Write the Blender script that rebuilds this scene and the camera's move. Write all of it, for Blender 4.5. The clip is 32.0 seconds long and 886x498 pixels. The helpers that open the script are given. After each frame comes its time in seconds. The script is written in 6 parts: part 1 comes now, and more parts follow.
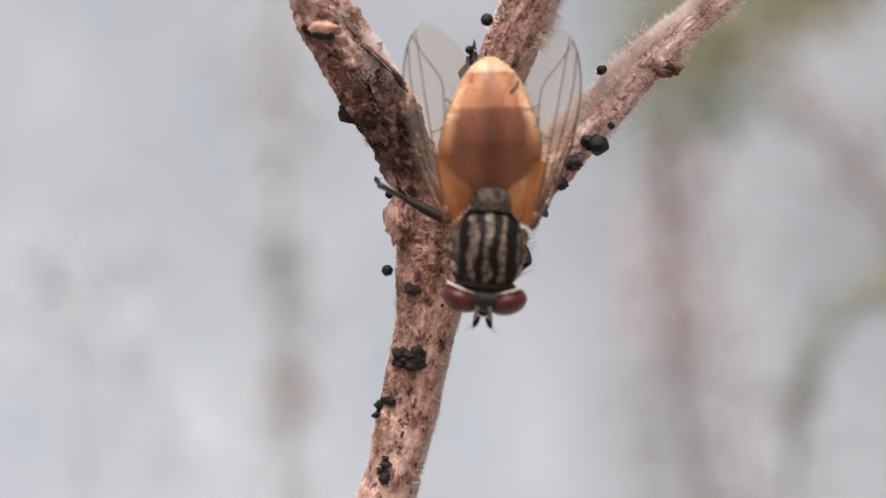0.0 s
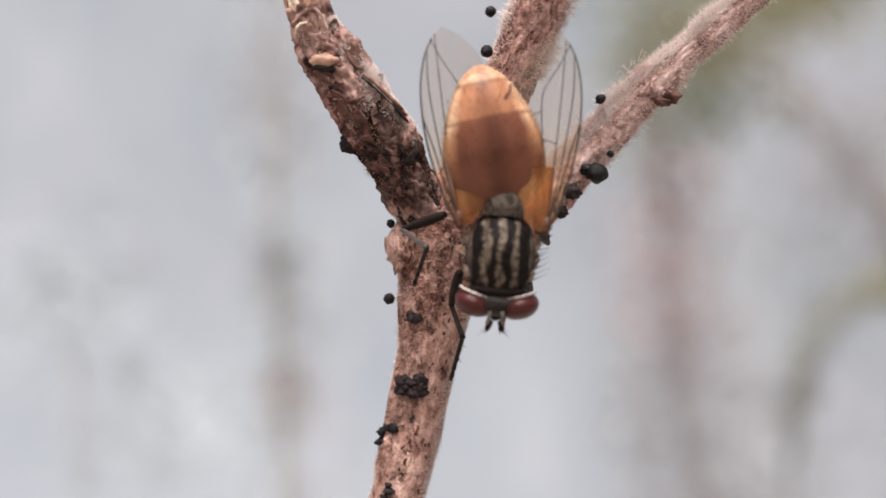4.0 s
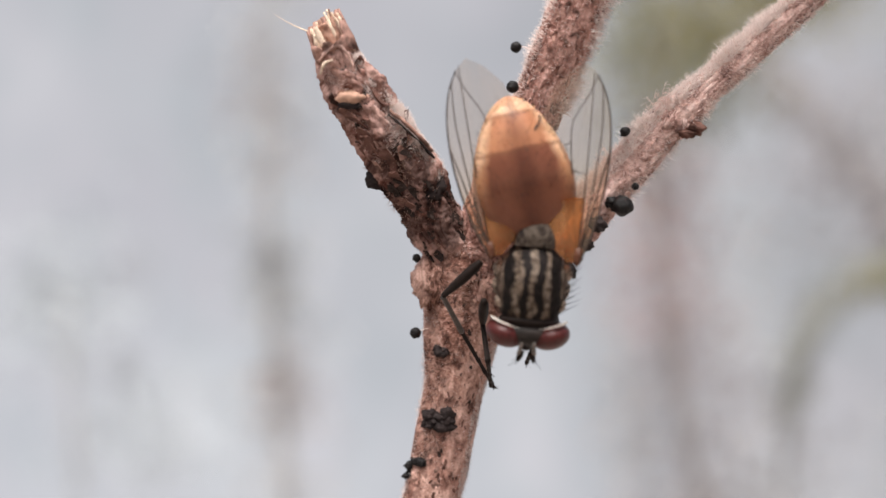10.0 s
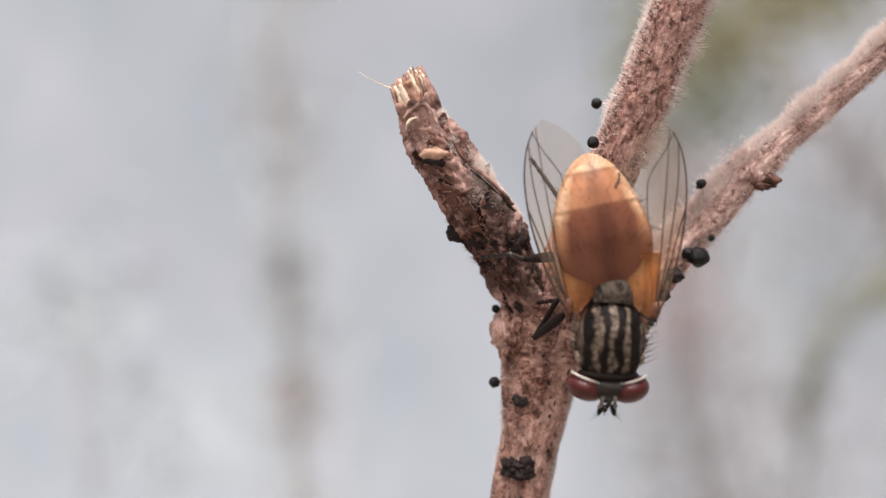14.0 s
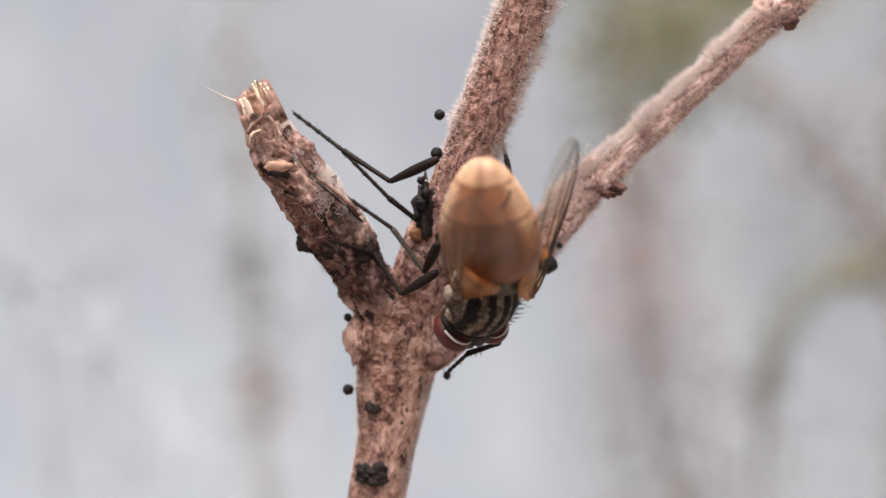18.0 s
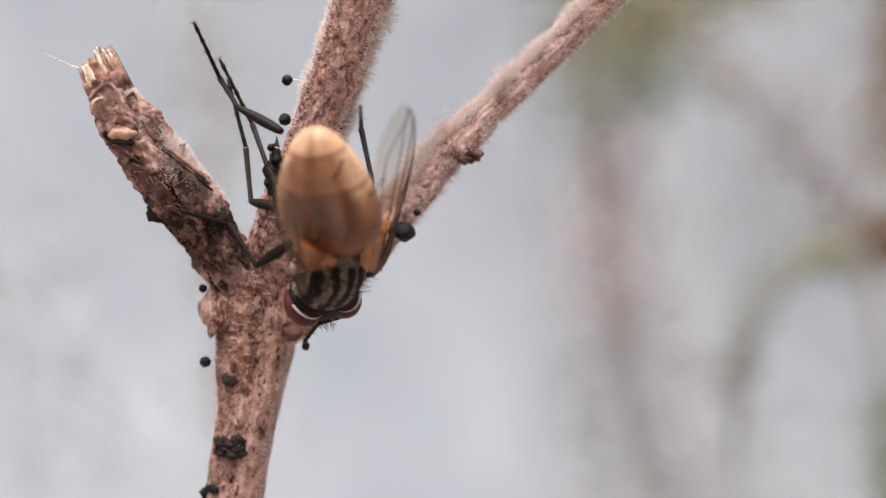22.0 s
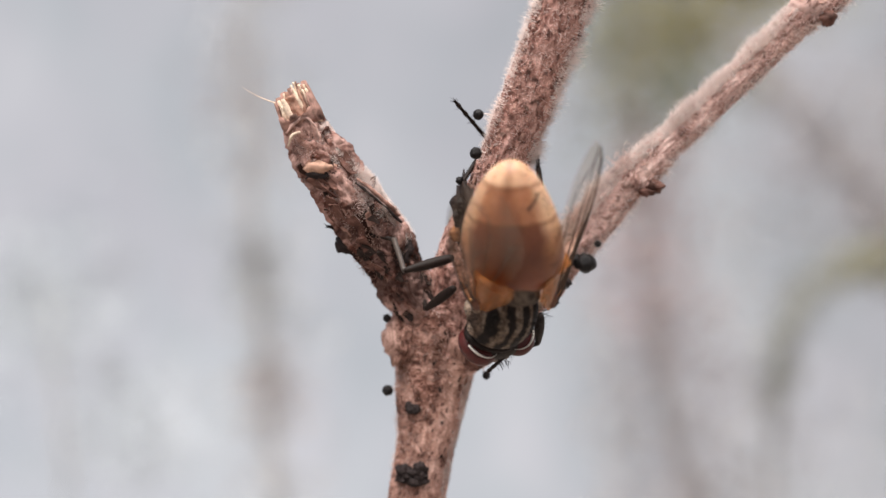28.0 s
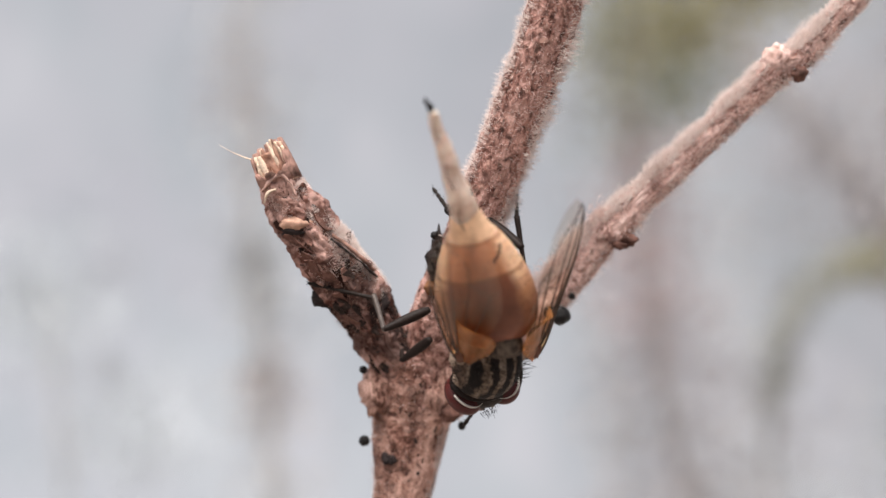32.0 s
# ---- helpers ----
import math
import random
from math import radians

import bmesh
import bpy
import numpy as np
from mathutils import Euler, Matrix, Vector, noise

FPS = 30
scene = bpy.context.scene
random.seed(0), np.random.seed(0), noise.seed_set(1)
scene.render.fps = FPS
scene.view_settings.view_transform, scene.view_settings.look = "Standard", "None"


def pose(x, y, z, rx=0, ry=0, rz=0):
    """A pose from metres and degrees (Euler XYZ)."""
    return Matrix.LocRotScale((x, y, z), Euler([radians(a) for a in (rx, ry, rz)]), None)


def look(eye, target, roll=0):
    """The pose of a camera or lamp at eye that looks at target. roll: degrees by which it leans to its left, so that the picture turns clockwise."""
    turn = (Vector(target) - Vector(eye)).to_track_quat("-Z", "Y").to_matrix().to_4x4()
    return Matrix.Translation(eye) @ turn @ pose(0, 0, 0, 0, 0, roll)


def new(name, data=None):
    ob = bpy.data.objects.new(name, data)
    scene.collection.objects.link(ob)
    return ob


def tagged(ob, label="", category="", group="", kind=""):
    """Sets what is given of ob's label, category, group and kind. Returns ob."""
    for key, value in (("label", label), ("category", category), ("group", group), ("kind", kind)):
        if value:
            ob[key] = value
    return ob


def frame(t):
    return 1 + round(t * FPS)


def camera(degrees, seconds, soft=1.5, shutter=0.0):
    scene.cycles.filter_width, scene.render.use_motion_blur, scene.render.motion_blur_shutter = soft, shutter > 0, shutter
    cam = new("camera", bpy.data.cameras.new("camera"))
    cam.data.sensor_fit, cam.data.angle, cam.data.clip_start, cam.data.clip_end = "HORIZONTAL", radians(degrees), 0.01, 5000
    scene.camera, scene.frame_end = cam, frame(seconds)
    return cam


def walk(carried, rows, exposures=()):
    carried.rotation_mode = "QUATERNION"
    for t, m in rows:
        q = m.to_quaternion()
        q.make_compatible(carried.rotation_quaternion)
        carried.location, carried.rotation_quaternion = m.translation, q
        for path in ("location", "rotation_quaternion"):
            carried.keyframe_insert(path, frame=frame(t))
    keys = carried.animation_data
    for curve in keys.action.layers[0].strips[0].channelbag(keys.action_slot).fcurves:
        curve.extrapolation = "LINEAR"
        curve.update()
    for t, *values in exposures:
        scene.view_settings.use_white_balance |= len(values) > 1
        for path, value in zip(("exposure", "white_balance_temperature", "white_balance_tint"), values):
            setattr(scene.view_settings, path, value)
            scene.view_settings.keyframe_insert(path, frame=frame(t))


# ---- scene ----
# The plan is in millimetres from the lowest pellet beside the stem; the ground lies 1000 mm below it.
MM = 0.001
LIFT = 1000.0
PATH = [
    (0, 2.815, -32.624, 0.549, 2.333, 0.106, 1.326),
    (0.5, 2.998, -32.590, 0.334, 2.086, 0.099, 1.194),
    (1, 3.463, -32.561, 0.814, 1.810, 0.106, 1.178),
    (1.5, 4.590, -32.289, 0.773, 1.659, 0.029, 1.002),
    (2, 3.614, -32.527, 1.249, 1.363, -0.007, 1.115),
    (2.5, 3.782, -32.579, 1.235, 1.581, -0.027, 1.154),
    (3, 4.096, -32.530, 1.310, 1.735, 0.063, 1.215),
    (3.5, 3.345, -32.853, 1.565, 2.018, 0.161, 1.091),
    (4, 2.694, -32.902, 1.311, 2.186, 0.104, 0.972),
    (4.5, 2.450, -32.823, 0.804, 2.223, 0.138, 0.794),
    (6.5, 1.701, -32.816, 1.024, 2.000, -0.013, 0.911),
    (7, 1.678, -32.862, 1.201, 2.058, 0.062, 0.638),
    (7.5, 2.671, -32.600, 0.878, 2.094, -0.066, 0.455),
    (8, 1.900, -32.814, 1.557, 2.049, -0.015, 0.525),
    (8.5, 1.947, -33.095, 1.642, 2.110, -0.190, 0.420),
    (9, 1.503, -33.035, 1.804, 2.152, -0.130, 0.430),
    (9.5, 1.947, -32.904, 1.928, 2.005, -0.059, 0.388),
    (10, 1.779, -32.956, 2.370, 1.822, -0.156, 0.392),
    (10.5, 0.830, -32.990, 2.404, 1.770, -0.075, 0.380),
    (11, 2.306, -32.955, 2.922, 1.580, -0.097, 0.221),
    (11.5, 1.804, -32.868, 3.175, 1.831, -0.101, 0.169),
    (12, 1.279, -33.167, 3.193, 1.879, -0.071, 0.224),
    (12.5, 0.556, -33.273, 3.031, 2.103, 0.083, 0.197),
    (13, 0.934, -33.364, 2.866, 2.188, 0.204, 0.291),
    (13.5, 0.531, -33.372, 3.499, 2.201, 0.151, 0.274),
    (14, -0.082, -33.548, 3.593, 2.302, 0.117, 0.239),
    (14.5, -0.274, -33.702, 3.237, 2.224, 0.078, 0.149),
    (15, 1.118, -33.503, 2.999, 2.236, 0.197, 0.085),
    (15.5, 2.762, -33.328, 3.418, 2.046, 0.048, 0.068),
    (17.5, 3.470, -33.892, 4.122, 1.083, -0.325, -0.241),
    (18, 3.134, -33.875, 4.154, 0.788, -0.415, -0.312),
    (18.5, 4.101, -33.665, 3.758, 0.805, -0.369, -0.312),
    (19, 3.744, -33.696, 3.804, 0.842, -0.392, -0.352),
    (19.5, 3.596, -33.751, 3.695, 0.528, -0.398, -0.396),
    (20, 3.182, -33.762, 3.760, 0.377, -0.524, -0.476),
    (20.5, 3.436, -33.733, 3.710, 0.129, -0.518, -0.607),
    (21, 4.498, -33.589, 3.413, -0.043, -0.552, -0.942),
    (21.5, 5.342, -33.565, 3.739, -0.102, -0.765, -1.014),
    (22, 6.477, -33.416, 3.454, -0.193, -0.810, -1.048),
    (22.5, 5.925, -33.442, 3.437, -0.335, -0.804, -1.056),
    (23, 5.025, -33.670, 3.696, -0.512, -0.831, -1.057),
    (23.5, 3.123, -33.670, 3.671, -0.183, -0.852, -1.063),
    (24, 3.391, -33.419, 3.772, 0.076, -0.897, -0.918),
    (24.5, 2.965, -33.396, 3.644, 0.351, -0.764, -0.812),
    (25, 3.249, -33.541, 3.923, 0.657, -0.654, -0.792),
    (25.5, 3.034, -33.581, 3.780, 0.958, -0.639, -0.660),
    (26, 3.250, -33.588, 3.698, 1.266, -0.596, -0.711),
    (26.5, 2.470, -33.823, 4.130, 1.189, -0.507, -0.582),
    (28.5, 2.261, -33.890, 4.345, 1.133, -0.642, -0.930),
    (29, 2.366, -33.970, 4.614, 1.182, -0.755, -0.934),
    (29.5, 2.629, -34.041, 5.017, 1.149, -0.729, -0.921),
    (30, 2.542, -34.185, 5.373, 1.110, -0.691, -0.895),
    (30.5, 2.037, -34.326, 5.532, 1.047, -0.646, -0.967),
    (31, 2.237, -34.456, 5.791, 1.018, -0.656, -1.014),
    (31.5, 2.503, -34.455, 6.077, 1.058, -0.728, -0.966),
    (32, 2.959, -34.190, 5.793, 1.100, -0.707, -0.867),
]


def place(x, y, z):
    return Vector((x, y, z + LIFT)) * MM


def eye_row(x, y, z, yaw, pitch, roll):
    return Matrix.Translation(place(x, y, z)) @ pose(0, 0, 0, 90 + pitch, 0, yaw) @ pose(0, 0, 0, 0, 0, roll)


cam = camera(40, 32.0, soft=1.5)
cam.data.dof.use_dof = True
cam.data.dof.focus_distance = 0.0320
cam.data.dof.aperture_fstop = 44.0
walk(cam, [(t, eye_row(*r)) for t, *r in PATH])

# ---- light: a bright overcast day ----
world = bpy.data.worlds.new("overcast_sky")
scene.world = world
world.use_nodes = True
wn = world.node_tree
sky = wn.nodes.new("ShaderNodeTexSky")
sky.sky_type = "NISHITA"
sky.sun_disc = False
sky.sun_elevation = radians(70)
sky.sun_rotation = radians(200)
sky.air_density, sky.dust_density = 1.0, 4.0
grey = wn.nodes.new("ShaderNodeHueSaturation")
grey.inputs["Saturation"].default_value = 0.35
wn.links.new(sky.outputs[0], grey.inputs["Color"])
wn.links.new(grey.outputs[0], wn.nodes["Background"].inputs[0])
wn.nodes["Background"].inputs[1].default_value = 0.09
sun = new("sun", bpy.data.lights.new("sun", "SUN"))
sun.data.energy = 5.0
sun.data.angle = radians(45)
sun.data.color = (1.0, 0.96, 0.92)
sun.matrix_world = look((-0.15, -0.55, 2.6), (0, 0, 1.0))
scene.view_settings.exposure = 0.425


# ---- materials ----
def material(name):
    m = bpy.data.materials.new(name)
    m.use_nodes = True
    t = m.node_tree
    return m, t, t.nodes["Principled BSDF"]


def nd(t, kind, **values):
    n = t.nodes.new(kind)
    for k, v in values.items():
        n.inputs[k].default_value = v
    return n


def ramp(t, fac, stops):
    n = t.nodes.new("ShaderNodeValToRGB")
    e = n.color_ramp.elements
    while len(e) < len(stops):
        e.new(0.5)
    for k, (p, c) in zip(e, stops):
        k.position = p
        k.color = (*c, 1) if len(c) == 3 else c
    t.links.new(fac, n.inputs[0])
    return n.outputs[0]


def blend(t, fac, a, b, mode="MIX"):
    n = t.nodes.new("ShaderNodeMixRGB")
    n.blend_type = mode
    for i, v in enumerate((fac, a, b)):
        if isinstance(v, (int, float)):
            n.inputs[i].default_value = v
        elif isinstance(v, tuple):
            n.inputs[i].default_value = (*v, 1)
        else:
            t.links.new(v, n.inputs[i])
    return n.outputs[0]


def coords(t, kind, scale):
    c = t.nodes.new("ShaderNodeTexCoord")
    m = t.nodes.new("ShaderNodeMapping")
    m.inputs["Scale"].default_value = scale
    t.links.new(c.outputs[kind], m.inputs[0])
    return m.outputs[0]


def noise_of(t, vec, scale, detail=6.0, rough=0.6, distort=0.0):
    n = nd(t, "ShaderNodeTexNoise", Scale=scale, Detail=detail, Roughness=rough, Distortion=distort)
    t.links.new(vec, n.inputs["Vector"])
    return n.outputs["Fac"]


def bumped(t, p, height, strength, distance):
    b = nd(t, "ShaderNodeBump", Strength=strength, Distance=distance)
    t.links.new(height, b.inputs["Height"])
    t.links.new(b.outputs[0], p.inputs["Normal"])


def bark(name, pale, mid, dark, dark_at, grime, weathered=0.0, grain=5.5, specks=0.6, swirl=0.8, relief=1.0, streak=0.0, mould_at=0.52):
    """Dry fibrous bark with peeling patches. The UV map is in millimetres: around, along. streak: strength of the dark, granular runs along the stick."""
    m, t, p = material(name)
    along = coords(t, "UV", (1.0, 0.6, 1.0))
    flat = coords(t, "UV", (1.0, 1.0, 1.0))
    fibre = noise_of(t, along, grain, 8, 0.66, swirl)
    patch = noise_of(t, flat, 1.1, 4, 0.6, 0.4)
    fine = noise_of(t, flat, 12.0, 5, 0.7)
    # Fibre grain; its dark end also puts crevice shade into the colour.
    base = ramp(t, fibre, [(0.36, dark), (0.46, mid), (0.57, pale), (0.68, tuple(min(1, c * 1.35) for c in pale))])
    wash = noise_of(t, coords(t, "UV", (1.0, 0.5, 1.0)), 0.9, 3, 0.5, 0.6)
    base = blend(t, 0.55, base, ramp(t, wash, [(0.34, (0.66, 0.50, 0.46)), (0.52, (1, 1, 1)), (0.68, (1.0, 0.90, 0.84))]), "MULTIPLY")
    if weathered:
        v = t.nodes.new("ShaderNodeSeparateXYZ")
        t.links.new(flat, v.inputs[0])
        k = t.nodes.new("ShaderNodeMath")
        k.operation = "MULTIPLY_ADD"
        k.inputs[1].default_value = weathered
        t.links.new(v.outputs["Y"], k.inputs[0])
        t.links.new(patch, k.inputs[2])
        tenth = nd(t, "ShaderNodeMath")
        tenth.operation = "MULTIPLY"
        tenth.inputs[1].default_value = 0.1
        t.links.new(v.outputs["Y"], tenth.inputs[0])
        foot = t.nodes.new("ShaderNodeMath")
        foot.operation = "ADD"
        t.links.new(k.outputs[0], foot.inputs[0])
        t.links.new(ramp(t, tenth.outputs[0], [(0.0, (0.4, 0.4, 0.4)), (0.12, (0.3, 0.3, 0.3)), (0.20, (0, 0, 0))]), foot.inputs[1])
        patch = foot.outputs[0]
    spots = ramp(t, patch, [(dark_at - 0.06, (1, 1, 1)), (dark_at + 0.03, (0, 0, 0))])
    base = blend(t, spots, base, blend(t, 0.35, grime, base))
    speck = ramp(t, fine, [(0.38, (0.24, 0.17, 0.15)), (0.50, (1, 1, 1))])
    base = blend(t, specks, base, speck, "MULTIPLY")
    if streak:
        run = ramp(t, noise_of(t, coords(t, "UV", (0.75, 0.11, 1.0)), 1.0, 4, 0.6, 0.3), [(0.44, (0, 0, 0)), (0.56, (streak, streak, streak))])
        grit = ramp(t, noise_of(t, flat, 5.5, 5, 0.7, 0.5), [(0.40, (0.10, 0.06, 0.05)), (0.50, (0.5, 0.40, 0.36)), (0.60, (1, 1, 1))])
        base = blend(t, run, base, blend(t, 1.0, base, grit, "MULTIPLY"))
    mould = noise_of(t, flat, 1.2 if weathered else 2.3, 7, 0.68, 0.8)
    bloom = ramp(t, mould, [(mould_at, (0, 0, 0)), (mould_at + 0.14, (0.7, 0.7, 0.7) if weathered else (0.35, 0.35, 0.35))])
    if weathered:
        bloom = blend(t, spots, bloom, (0, 0, 0))
    base = blend(t, bloom, base, tuple(min(1, c * 1.2) for c in pale))
    t.links.new(base, p.inputs["Base Color"])
    p.inputs["Roughness"].default_value = 0.85
    p.inputs["Specular IOR Level"].default_value = 0.2
    h = blend(t, 0.4, blend(t, 0.4, fibre, mould), fine)
    bumped(t, p, h, relief, 0.00022)
    return m


STEM_BARK = bark("stem_bark", (0.694, 0.449, 0.376), (0.469, 0.265, 0.211), (0.153, 0.0756, 0.0602), 0.28, (0.0714, 0.0397, 0.0329), grain=3.0, specks=0.45, swirl=0.3, relief=0.6, streak=0.9)
STUB_BARK = bark("stub_bark", (0.612, 0.387, 0.334), (0.224, 0.0992, 0.0752), (0.0459, 0.0198, 0.015), 0.71, (0.0204, 0.00945, 0.00846), 0.044, grain=1.3, specks=0.3, swirl=1.4, mould_at=0.45)
TWIG_BARK = bark("twig_bark", (0.714, 0.449, 0.39), (0.469, 0.246, 0.202), (0.0918, 0.0444, 0.0367), 0.28, (0.122, 0.0688, 0.0601), grain=4.6, specks=0.55, streak=0.9)
SIDE_BARK = bark("side_bark", (0.80, 0.58, 0.525), (0.58, 0.37, 0.325), (0.163, 0.085, 0.0714), 0.28, (0.163, 0.0945, 0.0827), grain=3.4, specks=0.35, swirl=0.3, relief=0.6, streak=0.6)


def plain(name, color, rough=0.6, spec=0.4, grain=0.0, scale=4.0, contrast=0.35, coat=0.0):
    """One colour with a fine grain, scale in cycles a millimetre."""
    m, t, p = material(name)
    vec = coords(t, "Object", (1000, 1000, 1000))
    n = noise_of(t, vec, scale, 6, 0.65)
    lo = tuple(c * (1 - contrast) for c in color)
    hi = tuple(min(1, c * (1 + contrast)) for c in color)
    t.links.new(ramp(t, n, [(0.3, lo), (0.7, hi)]), p.inputs["Base Color"])
    p.inputs["Roughness"].default_value = rough
    p.inputs["Specular IOR Level"].default_value = spec
    p.inputs["Coat Weight"].default_value = coat
    if grain:
        bumped(t, p, n, grain, 0.00005)
    return m


def hair_material(name, color):
    m, t, p = material(name)
    g = t.nodes.new("ShaderNodeNewGeometry")
    t.links.new(ramp(t, g.outputs["Random Per Island"], [(0, tuple(c * 0.88 for c in color)), (1, color)]), p.inputs["Base Color"])
    p.inputs["Roughness"].default_value = 0.6
    tl = t.nodes.new("ShaderNodeBsdfTranslucent")
    tl.inputs[0].default_value = (*color, 1)
    mix = t.nodes.new("ShaderNodeMixShader")
    mix.inputs[0].default_value = 0.45
    t.links.new(p.outputs[0], mix.inputs[1])
    t.links.new(tl.outputs[0], mix.inputs[2])
    t.links.new(mix.outputs[0], t.nodes["Material Output"].inputs[0])
    return m


FUZZ = hair_material("pale_fuzz", (1.0, 0.91, 0.87))
FIBRE = hair_material("bark_fibre", (0.62, 0.40, 0.32))
WOOL = hair_material("pale_wool", (0.90, 0.72, 0.66))
PITH = plain("bare_wood", (0.76, 0.57, 0.44), 0.8, 0.2, 0.8, 6, 0.4)
WOOD = plain("brown_wood", (0.36, 0.20, 0.145), 0.8, 0.2, 0.8, 5, 0.5)
PLEURA = plain("tan_side", (0.283, 0.208, 0.158), 0.55, 0.2, 0.4, 6, 0.6)
SCAR = plain("scar_wood", (0.517, 0.308, 0.225), 0.8, 0.2, 0.6, 5, 0.4)
HOLLOW = plain("reddish_hollow", (0.15, 0.068, 0.05), 0.85, 0.2, 0.8, 4, 0.6)
BLACK = plain("black_crust", (0.0085, 0.0065, 0.0065), 0.5, 0.25, 0.8, 9, 0.5)
CRUST = plain("dark_crust", (0.025, 0.0158, 0.015), 0.75, 0.3, 1.0, 8, 0.6)
FLAKE = plain("bark_flake", (0.323, 0.185, 0.149), 0.85, 0.2, 0.8, 3, 0.75)
PINKFLAKE = plain("pale_bark_flake", (0.51, 0.321, 0.273), 0.85, 0.2, 0.8, 3, 0.5)
BROWNFLAKE = plain("brown_bark_flake", (0.13, 0.064, 0.050), 0.85, 0.2, 0.8, 3, 0.7)
DARKFLAKE = plain("dark_flake", (0.0333, 0.0208, 0.0175), 0.85, 0.2, 0.8, 5, 0.6)
ORANGE = plain("rust_bud", (0.283, 0.125, 0.0583), 0.8, 0.2, 0.8, 5, 0.4)
CHITIN = plain("dark_chitin", (0.015, 0.009, 0.0072), 0.55, 0.15, 0.3, 12, 0.4)
SILVER = plain("silver_dust", (0.24, 0.20, 0.175), 0.6, 0.3, 0.3, 9, 0.6)
# Chitin paled for the reflection on one middle tibia; also the tube's rods.
SHANK = plain("paled_chitin", (0.065, 0.05, 0.043), 0.35, 0.4, 0.3, 12, 0.4)
BRISTLE = plain("bristle", (0.00833, 0.00583, 0.005), 0.6, 0.15)


def thorax_material():
    """Four black stripes on dusty tan-grey, over the back."""
    m, t, p = material("striped_thorax")
    c = t.nodes.new("ShaderNodeTexCoord")
    s = t.nodes.new("ShaderNodeSeparateXYZ")
    t.links.new(c.outputs["Object"], s.inputs[0])
    vec = coords(t, "Object", (1000, 420, 1000))
    wob = noise_of(t, vec, 2.6, 5, 0.6)
    a = t.nodes.new("ShaderNodeMath")
    a.operation = "MULTIPLY_ADD"
    t.links.new(wob, a.inputs[0])
    a.inputs[1].default_value = 0.0006
    t.links.new(s.outputs["X"], a.inputs[2])
    b = t.nodes.new("ShaderNodeMath")
    b.operation = "SUBTRACT"
    t.links.new(a.outputs[0], b.inputs[0])
    b.inputs[1].default_value = 0.0003
    w = t.nodes.new("ShaderNodeMath")
    w.operation = "ABSOLUTE"
    t.links.new(b.outputs[0], w.inputs[0])
    k = t.nodes.new("ShaderNodeMath")
    k.operation = "MULTIPLY"
    k.inputs[1].default_value = 1000
    t.links.new(w.outputs[0], k.inputs[0])
    tan, blk = (0.215, 0.165, 0.128), (0.014, 0.009, 0.008)
    stripes = ramp(t, k.outputs[0], [(0.0, tan), (0.06, tan), (0.10, blk), (0.27, blk), (0.31, tan), (0.43, tan), (0.47, blk), (0.66, blk), (0.70, tan), (0.80, (0.15, 0.10, 0.073)), (0.95, (0.10, 0.066, 0.05))])
    fine = noise_of(t, coords(t, "Object", (1000, 1000, 1000)), 7.0, 5, 0.7)
    dust = ramp(t, fine, [(0.42, (0.16, 0.13, 0.12)), (0.55, (1, 1, 1))])
    blotch = noise_of(t, coords(t, "Object", (1000, 1000, 1000)), 2.4, 6, 0.7, 0.9)
    worn = ramp(t, blotch, [(0.38, (0.08, 0.06, 0.05)), (0.46, (0.55, 0.48, 0.42)), (0.56, (1, 1, 1))])
    body = blend(t, 0.9, blend(t, 0.75, stripes, dust, "MULTIPLY"), worn, "MULTIPLY")
    t.links.new(body, p.inputs["Base Color"])
    p.inputs["Roughness"].default_value = 0.65
    p.inputs["Specular IOR Level"].default_value = 0.15
    bumped(t, p, fine, 0.7, 0.00005)
    return m


def shield_material():
    """Grey-brown dust broken by black blotches."""
    m, t, p = material("mottled_shield")
    n = noise_of(t, coords(t, "Object", (1000, 700, 1000)), 2.3, 6, 0.7, 0.8)
    fine = noise_of(t, coords(t, "Object", (1000, 1000, 1000)), 8.0, 4, 0.7)
    c = ramp(t, n, [(0.40, (0.016, 0.011, 0.010)), (0.48, (0.06, 0.043, 0.034)), (0.57, (0.12, 0.092, 0.072)), (0.70, (0.075, 0.055, 0.042))])
    t.links.new(blend(t, 0.6, c, ramp(t, fine, [(0.40, (0.2, 0.17, 0.15)), (0.52, (1, 1, 1))]), "MULTIPLY"), p.inputs["Base Color"])
    p.inputs["Roughness"].default_value = 0.65
    p.inputs["Specular IOR Level"].default_value = 0.15
    bumped(t, p, n, 0.6, 0.00006)
    return m


MOTTLED = shield_material()


